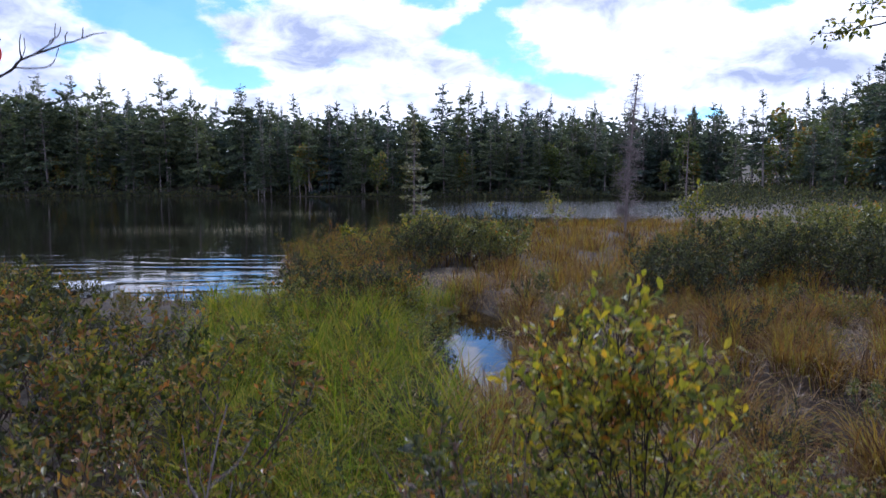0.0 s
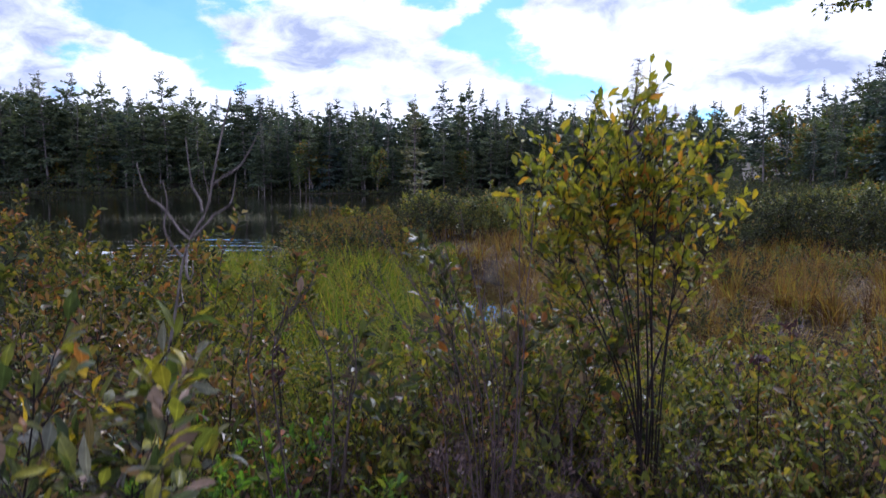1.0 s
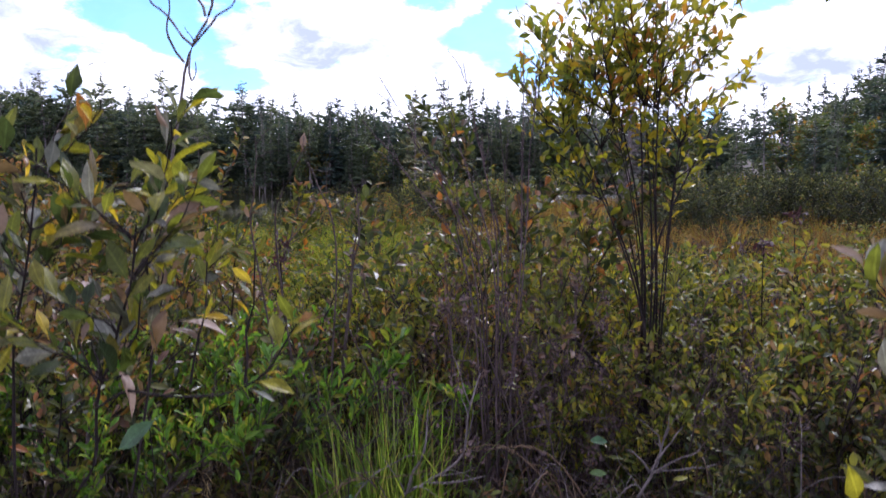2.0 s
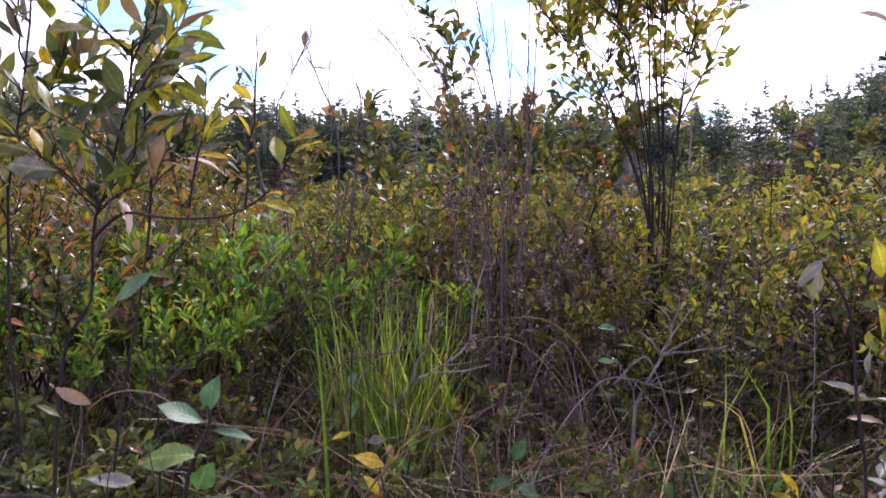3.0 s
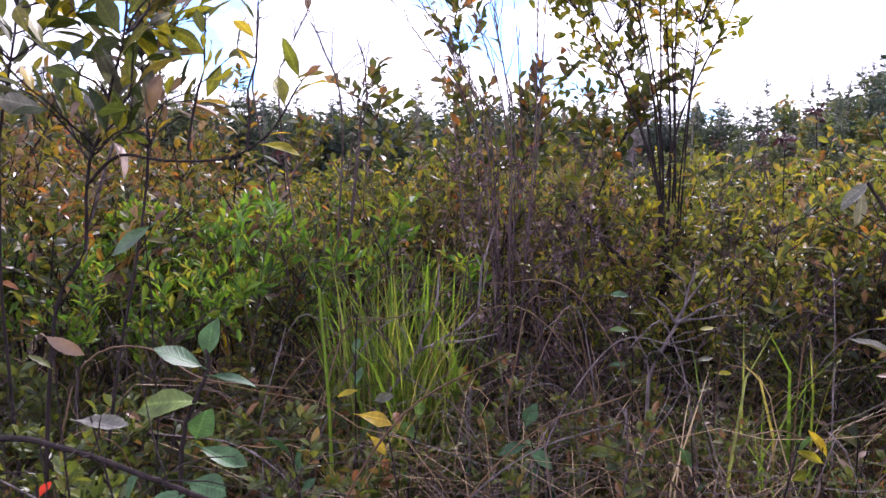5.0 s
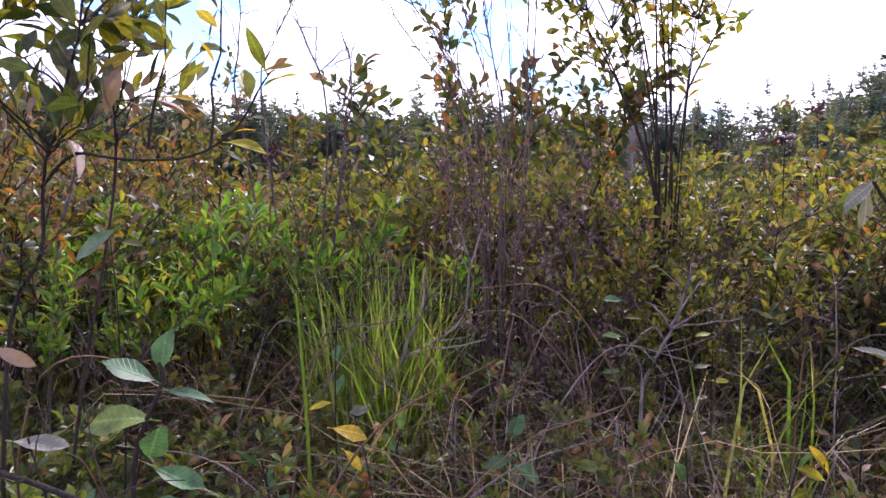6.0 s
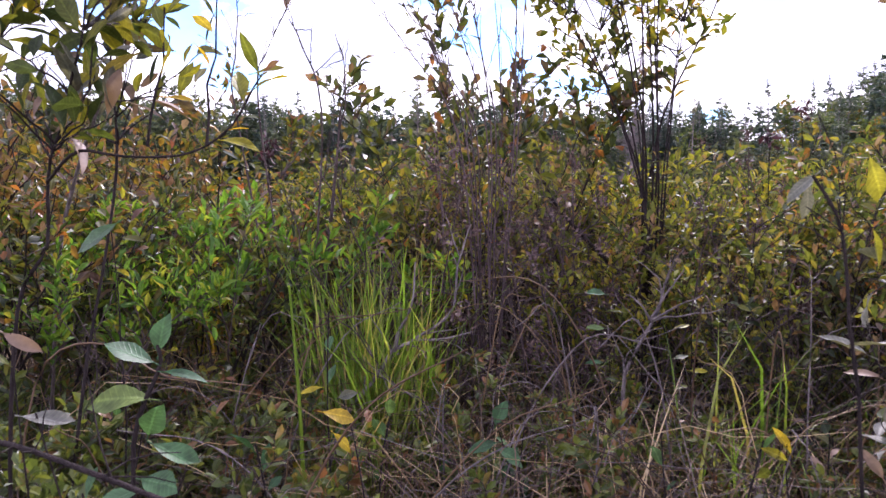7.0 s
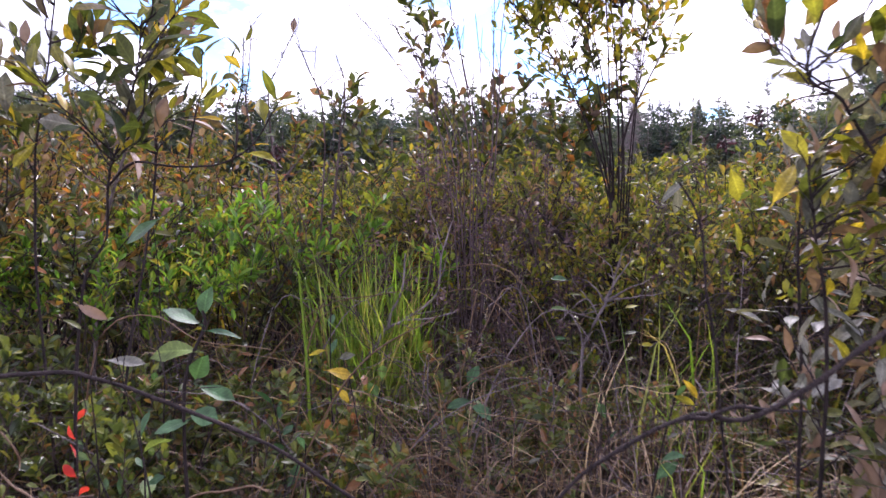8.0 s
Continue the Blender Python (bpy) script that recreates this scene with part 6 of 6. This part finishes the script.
        dress(st, line, int(rng.integers(4, 9)), (("holly", "gold", "holly"), ("blue", "blue", "holly"), ("holly", "pale", "brown"))[i % 3], rng.uniform(0.026, 0.042), rng, 0.35)
    ob = tagged(new("seedling"), label="small seedling with bright red autumn leaves", category="plant")
    st, line = limb("stem", ((-0.34, 0.76, 0.15), (-0.33, 0.75, 0.4), (-0.325, 0.75, 0.58)), 0.002, 0.001, M["twig"], ob, rng, 5)
    dress(st, line, 6, ("red",), 0.024, rng, 0.55)
    # sprigs with a few single leaves among the undergrowth
    def sprig(label, foot, tip, leaves):
        plant = tagged(new("leafy_sprig"), label=label, category="plant")
        x, y = foot
        mid = ((x + tip[0]) / 2 + 0.01, (y + tip[1]) / 2, (tip[2] + 0.2) * 0.55)
        stem, _ = limb("stem", ((x, y, ground_z(x, y) - 0.02), mid, tip), 0.0018, 0.0008, M["twig"], plant, rng, 5)
        for kind, pos, way, nor, size in leaves:
            leaf_at(kind, stem, pos, way, nor, size, rng)

    sprig("thin sprig with one large dull green leaf", (-0.40, 1.16), (-0.375, 1.12, 0.83), (("blue", (-0.36, 1.112, 0.822), (-0.7, -0.2, -0.55), (-0.4, -0.8, 0.5), 0.075),))
    sprig("dry sprig with a curled brown leaf", (-0.40, 0.92), (-0.395, 0.9, 0.70), (("brown", (-0.40, 0.9, 0.70), (0.8, 0.0, -0.5), (0.3, -0.8, 0.5), 0.05), ("holly", (-0.395, 0.9, 0.66), (-0.6, 0.1, 0.4), (0.2, -0.5, 1), 0.035)))
    sprig("low sprig with a purplish drooping leaf", (-0.22, 0.76), (-0.25, 0.72, 0.662), (("pale", (-0.262, 0.72, 0.66), (1.0, 0.0, -0.12), (0.1, -0.45, 1), 0.048),))
    sprig("low sprig with yellow and pink-grey leaves", (0.03, 1.04), (-0.005, 1.0, 0.60), (("gold", (-0.03, 1.0, 0.565), (1.0, -0.2, -0.1), (0.1, -0.5, 1), 0.05), ("gold", (-0.015, 1.0, 0.535), (0.8, -0.2, -0.6), (0.1, -0.7, 0.8), 0.036), ("gold", (-0.03, 1.0, 0.60), (-0.8, -0.2, -0.1), (0.1, -0.6, 1), 0.03), ("pale", (-0.008, 1.0, 0.585), (0.7, -0.2, 0.35), (-0.3, -0.9, 0.5), 0.032)))
    sprig("small sprig with fresh yellow-green leaves", (0.60, 0.98), (0.585, 0.944, 0.54), (("gold", (0.588, 0.944, 0.52), (-0.7, -0.2, 0.45), (0.3, -0.8, 0.6), 0.042), ("gold", (0.592, 0.944, 0.53), (-0.5, -0.1, 0.85), (0.4, -0.9, 0.4), 0.042)))
    sprig("small sprig with bright green leaves", (0.25, 1.2), (0.225, 1.15, 0.50), (("blue", (0.222, 1.15, 0.49), (0.3, 0.0, 0.95), (-0.3, -0.9, 0.3), 0.045), ("blue", (0.225, 1.15, 0.46), (-0.9, -0.2, -0.15), (0.1, -0.6, 0.9), 0.05), ("blue", (0.225, 1.15, 0.45), (0.85, -0.2, -0.4), (0.1, -0.6, 0.9), 0.05)))
    sprig("stem of small pale green leaves", (0.48, 1.46), (0.46, 1.42, 0.67), tuple(("holly" if q % 2 else "blue", (0.462, 1.42, 0.66 - 0.035 * q), (1.0 if q % 2 else -1.0, -0.2, 0.1), (0.1, -0.5, 1), 0.04) for q in range(6)))
    sprig("stem of small yellow-green leaves", (0.62, 1.40), (0.61, 1.36, 0.62), tuple(("gold" if q % 3 == 0 else "holly", (0.612, 1.36, 0.61 - 0.03 * q), (1.0 if q % 2 else -1.0, -0.3, 0.0), (0.1, -0.6, 0.9), 0.034) for q in range(6)))
    # dry arching stalks in front
    for pts in DRY_STALKS:
        ob = tagged(new("dry_stalk"), label="thin pale dry grass stalk bent over", category="grass", group="dry bent stalks")
        limb("stalk", pts, 0.0017, 0.0009, M["straw"], ob, rng, 5, 0.05)
    # stray dry stems lying criss-cross through the undergrowth
    for i in range(44):
        x, y = (rng.uniform(0.1, 0.95), rng.uniform(1.15, 1.7)) if i % 3 else (rng.uniform(-0.5, 0.1), rng.uniform(0.95, 1.4))
        a, reach, top = rng.uniform(0, 2 * math.pi), rng.uniform(0.12, 0.4), rng.uniform(0.25, 0.5)
        dx, dy, z0 = reach * math.cos(a), 0.4 * reach * math.sin(a), ground_z(x, y)
        ob = tagged(new("dry_stalk"), label="thin pale dry grass stalk bent over", category="grass", group="dry bent stalks")
        limb("stalk", ((x, y, z0 - 0.02), (x + dx * 0.3, y + dy * 0.3, z0 + top * 0.55), (x + dx * 0.75, y + dy * 0.75, z0 + top * 0.92), (x + dx * 1.3, y + dy * 1.3, z0 + top * rng.uniform(0.7, 1.15))), rng.uniform(0.0014, 0.0026), 0.0008, M["dead" if i % 2 else "straw"], ob, rng, 5, 0.08, spurs=4 if i % 2 else 0)
    # thin dead stems tangled through the undergrowth
    for mat, lab, n in (("dead", "tangle of thin pale dead stems under the shrubs", 110), ("twig_brown", "tangle of fine brown twigs under the shrubs", 260), ("straw", "tangle of bent dry straw under the shrubs", 420)):
        g = Geo()
        for i in range(n):
            x, y = rng.uniform(-0.85, 1.35), rng.uniform(0.95, 1.95)
            a, reach, top = rng.uniform(0, 2 * math.pi), rng.uniform(0.15, 0.5), rng.uniform(0.08, 0.36)
            dx, dy, z0 = reach * math.cos(a), 0.5 * reach * math.sin(a), ground_z(x, y)
            line = smooth_line(((x, y, z0 - 0.02), (x + dx * 0.25, y + dy * 0.25, z0 + top * 0.6), (x + dx * 0.7, y + dy * 0.7, z0 + top * 0.95), (x + dx * 1.25, y + dy * 1.25, z0 + top * rng.uniform(0.6, 1.2))), 3)
            line = line + rng.normal(0, 0.006, line.shape)
            tube(g, line, np.linspace(rng.uniform(0.0008, 0.0017), 0.0005, len(line)), 3)
        tagged(part("dead_stems", g, M[mat]), label=lab, category="undergrowth", kind="stuff")
    # tall single blades
    ob = tagged(new("reed"), label="single straight pale green reed blade", category="reed")
    g = Geo()
    c = smooth_line(((-0.10, 1.2, 0.15), (-0.104, 1.2, 0.335), (-0.109, 1.2, 0.522), (-0.121, 1.2, 0.712)))
    tube(g, c, np.linspace(0.0055, 0.002, len(c)), 5)
    part("stalk", g, M["tuft"], ob, smooth=True)
    # tufts of long fresh sedge
    for x, y, n, h, bend in ((0.0, 1.46, 150, 0.60, 0.19), (-0.06, 1.54, 170, 0.64, 0.17), (0.05, 1.58, 90, 0.64, 0.2), (-0.03, 1.42, 40, 0.46, 0.55), (0.62, 1.22, 22, 0.5, 0.3), (0.70, 1.3, 22, 0.52, 0.34), (0.6, 1.0, 12, 0.36, 0.6), (0.34, 1.5, 26, 0.42, 0.5), (1.0, 1.3, 20, 0.42, 0.5), (1.4, 1.75, 90, 0.6, 0.5), (0.95, 2.25, 110, 0.66, 0.5), (1.12, 1.82, 70, 0.6, 0.45), (0.75, 2.1, 60, 0.6, 0.45)):
        t = tagged(new("sedge_tussock"), label="tussock of long fresh green sedge between the shrubs", category="grass", group="sedge tussocks")
        put(t, x, y, ground_z(x, y) - 0.01)
        for k in range(n):
            b = new("blade", BLADES[int(rng.integers(4 if n > 60 and y < 1.7 else len(BLADES)))])
            b.parent = t
            lean = bend * 26 * rng.uniform(-0.9, 0.9)
            b.matrix_basis = pose(rng.normal(0, 0.05), rng.normal(0, 0.05), 0, lean * 0.6, lean, rng.uniform(0, 360)) @ Matrix.Scale(h * rng.uniform(0.35, 1.0), 4)
    # spirea gone to seed: upright purple-brown stems that branch near the top, each twig with a clustered head
    for x, y, h, n in ((0.22, 1.82, 1.0, 5), (0.38, 1.92, 1.06, 6), (0.02, 2.1, 1.04, 6), (0.15, 1.7, 1.04, 5), (0.33, 1.68, 1.06, 6), (0.5, 1.76, 1.04, 5), (1.15, 1.95, 1.04, 6), (0.92, 1.72, 0.94, 5), (-0.28, 2.0, 1.0, 6), (1.42, 2.05, 1.04, 6)):
        ob = tagged(new("spirea_shrub"), label="spirea gone to seed with purple-brown clustered heads", category="shrub", group="spirea shrubs")
        for k in range(n):
            bx, by = x + rng.normal(0, 0.05), y + rng.normal(0, 0.05)
            tx, ty, tz = bx + rng.normal(0, 0.17), by + rng.normal(0, 0.1), h * rng.uniform(0.68, 1.0)
            st, line = limb("stem", ((bx, by, ground_z(bx, by) - 0.02), (bx + (tx - bx) * 0.3, by + (ty - by) * 0.3, 0.2 + (tz - 0.2) * 0.45), (tx, ty, tz)), 0.0028, 0.0012, M["spirea"], ob, rng, 5, spurs=6)
            ends = [line[-1]]
            for f in (0.45, 0.6, 0.72, 0.84)[:2 + k % 3]:
                at = int(f * (len(line) - 1))
                g = Geo()
                tw = wander(rng, line[at], np.append(rng.normal(0, 1.0, 2), 0.7), rng.uniform(0.1, 0.26), 4, 0.22)
                tube(g, tw, np.linspace(0.0018, 0.0008, 5), 4)
                part("twig", g, M["spirea"], st, smooth=True)
                ends.append(tw[-1])
            for e in ends:
                m = 30
                ln = rng.uniform(0.008, 0.018, m)
                g = Geo()
                add_leaves(g, e + rng.normal(0, 0.009, (m, 3)) - np.array([0, 0, 1]) * rng.uniform(0, 0.04, (m, 1)), unit(rng.normal(0, 1, (m, 3)) + np.array([0, 0, 0.6])), unit(rng.normal(0, 1, (m, 3))), ln, ln * 0.5, LEAF2)
                part("seed_head", g, M["seed"], st, stuff=True)
    # dry flower heads
    for x, y, z in ((-0.434, 2.24, 1.01), (-0.40, 2.1, 0.97), (1.233, 2.167, 1.103), (1.1, 2.1, 1.02)):
        ob = tagged(new("dry_flower"), label="dark withered flower head on a thin stalk", category="flower")
        limb("stalk", ((x + 0.04, y, 0.15), (x + 0.02, y, z * 0.6), (x, y, z)), 0.003, 0.0015, M["twig"], ob, rng, 5)
        g = Geo()
        n = 26
        ln = rng.uniform(0.018, 0.035, n)
        add_leaves(g, np.array([x, y, z]) + rng.normal(0, 0.012, (n, 3)), unit(rng.normal(0, 1, (n, 3)) + np.array([0, 0, -0.5])), unit(rng.normal(0, 1, (n, 3))), ln, ln * 0.4, LEAF8)
        part("flower_head", g, M["withered"], ob, stuff=True)
    # bare branch of a tree just outside, and its one red leaf
    ob = tagged(new("maple_tree"), label="young maple with bare reaching twigs and red leaves", category="tree")
    limb("trunk", ((-3.1, 3.5, 0.1), (-3.05, 3.5, 1.2), (-2.95, 3.5, 2.1), (-2.9, 3.5, 3.2)), 0.035, 0.015, M["trunk"], ob, rng)
    for pts, r in ((((-2.95, 3.5, 2.15), (-2.6, 3.5, 2.45), (-2.269, 3.5, 2.615), (-2.066, 3.5, 2.671), (-1.982, 3.5, 2.74), (-1.774, 3.5, 2.809), (-1.658, 3.5, 2.85), (-1.552, 3.5, 2.878)), 0.011),
                   (((-1.982, 3.5, 2.74), (-1.985, 3.5, 2.80), (-1.977, 3.5, 2.87)), 0.004), (((-1.99, 3.5, 2.735), (-1.96, 3.5, 2.79), (-1.962, 3.5, 2.85)), 0.003),
                   (((-1.918, 3.5, 2.768), (-1.86, 3.5, 2.80), (-1.814, 3.5, 2.837), (-1.795, 3.5, 2.919)), 0.004), (((-2.021, 3.5, 2.704), (-1.93, 3.5, 2.70), (-1.836, 3.5, 2.712), (-1.788, 3.5, 2.795)), 0.004),
                   (((-1.76, 3.5, 2.81), (-1.75, 3.5, 2.86), (-1.74, 3.5, 2.88)), 0.003), (((-1.67, 3.5, 2.84), (-1.66, 3.5, 2.90)), 0.003), (((-1.84, 3.5, 2.83), (-1.79, 3.5, 2.86), (-1.77, 3.5, 2.90)), 0.003)):
        limb("branch", pts, r, 0.0018, M["twig"], ob, rng, 6)
    for k in range(7):
        leaf_at("red", ob, (-2.03 - 0.12 * rng.uniform(0, 1), 3.48, 2.80 + rng.normal(0, 0.03)), (rng.normal(0, 0.6), -0.2, -1), (0.2, -1, 0.3), 0.07, rng)
    limb("branch", ((-2.269, 3.5, 2.615), (-2.15, 3.48, 2.75), (-2.06, 3.48, 2.84)), 0.004, 0.002, M["twig"], ob, rng, 5)
    # leafy bough of a tree past the edge of the clearing
    ob = tagged(new("oak_tree"), label="oak with dark leafy boughs hanging over the clearing", category="tree")
    limb("trunk", ((12.6, 13, 0.1), (12.5, 13, 2.5), (12.4, 13, 4.5), (12.5, 13, 7.5)), 0.2, 0.1, M["trunk"], ob, rng, 9)
    leaves = []
    for pts in (((12.4, 13, 5.0), (11.0, 13, 5.5), (9.297, 13, 5.363), (8.541, 13, 5.134), (8.139, 13, 5.051), (7.608, 13, 4.946), (7.178, 13, 4.947)), ((12.4, 13, 5.4), (11, 13, 5.9), (9.267, 13, 5.778), (8.515, 13, 5.519), (7.897, 13, 5.488)),
                ((8.8, 13, 5.25), (8.3, 12.9, 5.22), (7.9, 12.9, 5.12), (7.5, 12.9, 5.10))):
        bp, line = limb("bough", pts, 0.03 if pts[0][0] > 12 else 0.012, 0.005, M["twig"], ob, rng, 6)
        for k in range(60):
            i = int(rng.uniform(0.62, 1) * (len(line) - 1))
            leaves.append(line[i] + rng.normal(0, 0.09, 3) - np.array([0, 0, 0.04]))
    n = len(leaves)
    ln = rng.uniform(0.07, 0.14, n)
    g = Geo()
    add_leaves(g, np.array(leaves), unit(rng.normal(0, 0.6, (n, 3)) + np.array([-0.4, 0, -0.5])), unit(rng.normal(0, 0.8, (n, 3)) + np.array([0, 0, 1.0])), ln, ln * 0.6, LEAF8)
    part("foliage", g, M["holly"], ob, stuff=True)


build_heroes()


# ---------------------------------------------------------------- old landing at the bay
def build_dock():
    rng = np.random.default_rng(9)
    ob = tagged(new("dock"), label="small weathered grey plank landing at the water's edge", category="dock")
    base = np.array([-6.5, 11.5, 0.0])
    along, across = np.array([0.96, -0.28, 0.0]), np.array([0.28, 0.96, 0.0])
    def beam(name, c, l, w, h, mat):
        g = Geo()
        b = min(w, h) * 0.12
        v = [c + along * (sx * (l / 2 - (b if abs(sz) == 1 else 0))) + across * (sy * (w / 2 - (b if abs(sz) == 1 else 0))) + np.array([0, 0, zz])
             for sz, zz in ((-1, -h / 2), (-0.8, -h / 2 + b), (0.8, h / 2 - b), (1, h / 2)) for sx, sy in ((-1, -1), (1, -1), (1, 1), (-1, 1))]
        q = [(0, 3, 2, 1), (12, 13, 14, 15)]
        for r in range(3):
            for k in range(4):
                q.append((r * 4 + k, r * 4 + (k + 1) % 4, r * 4 + 4 + (k + 1) % 4, r * 4 + 4 + k))
        g.add(np.array(v), q=q)
        return part(name, g, mat, ob)
    for i in range(5):
        beam("plank", base + across * (i * 0.165) + np.array([0, 0, 0.30 + rng.normal(0, 0.004)]), 0.86 + rng.normal(0, 0.02), 0.15, 0.035, M["plank"])
    for sx in (-0.36, 0.36):
        beam("joist", base + along * sx + across * 0.33 + np.array([0, 0, 0.225]), 0.07, 0.8, 0.11, M["plank"])
        for sy in (0.02, 0.62):
            beam("post", base + along * sx + across * sy + np.array([0, 0, -0.06]), 0.08, 0.08, 0.46, M["plank"])


build_dock()
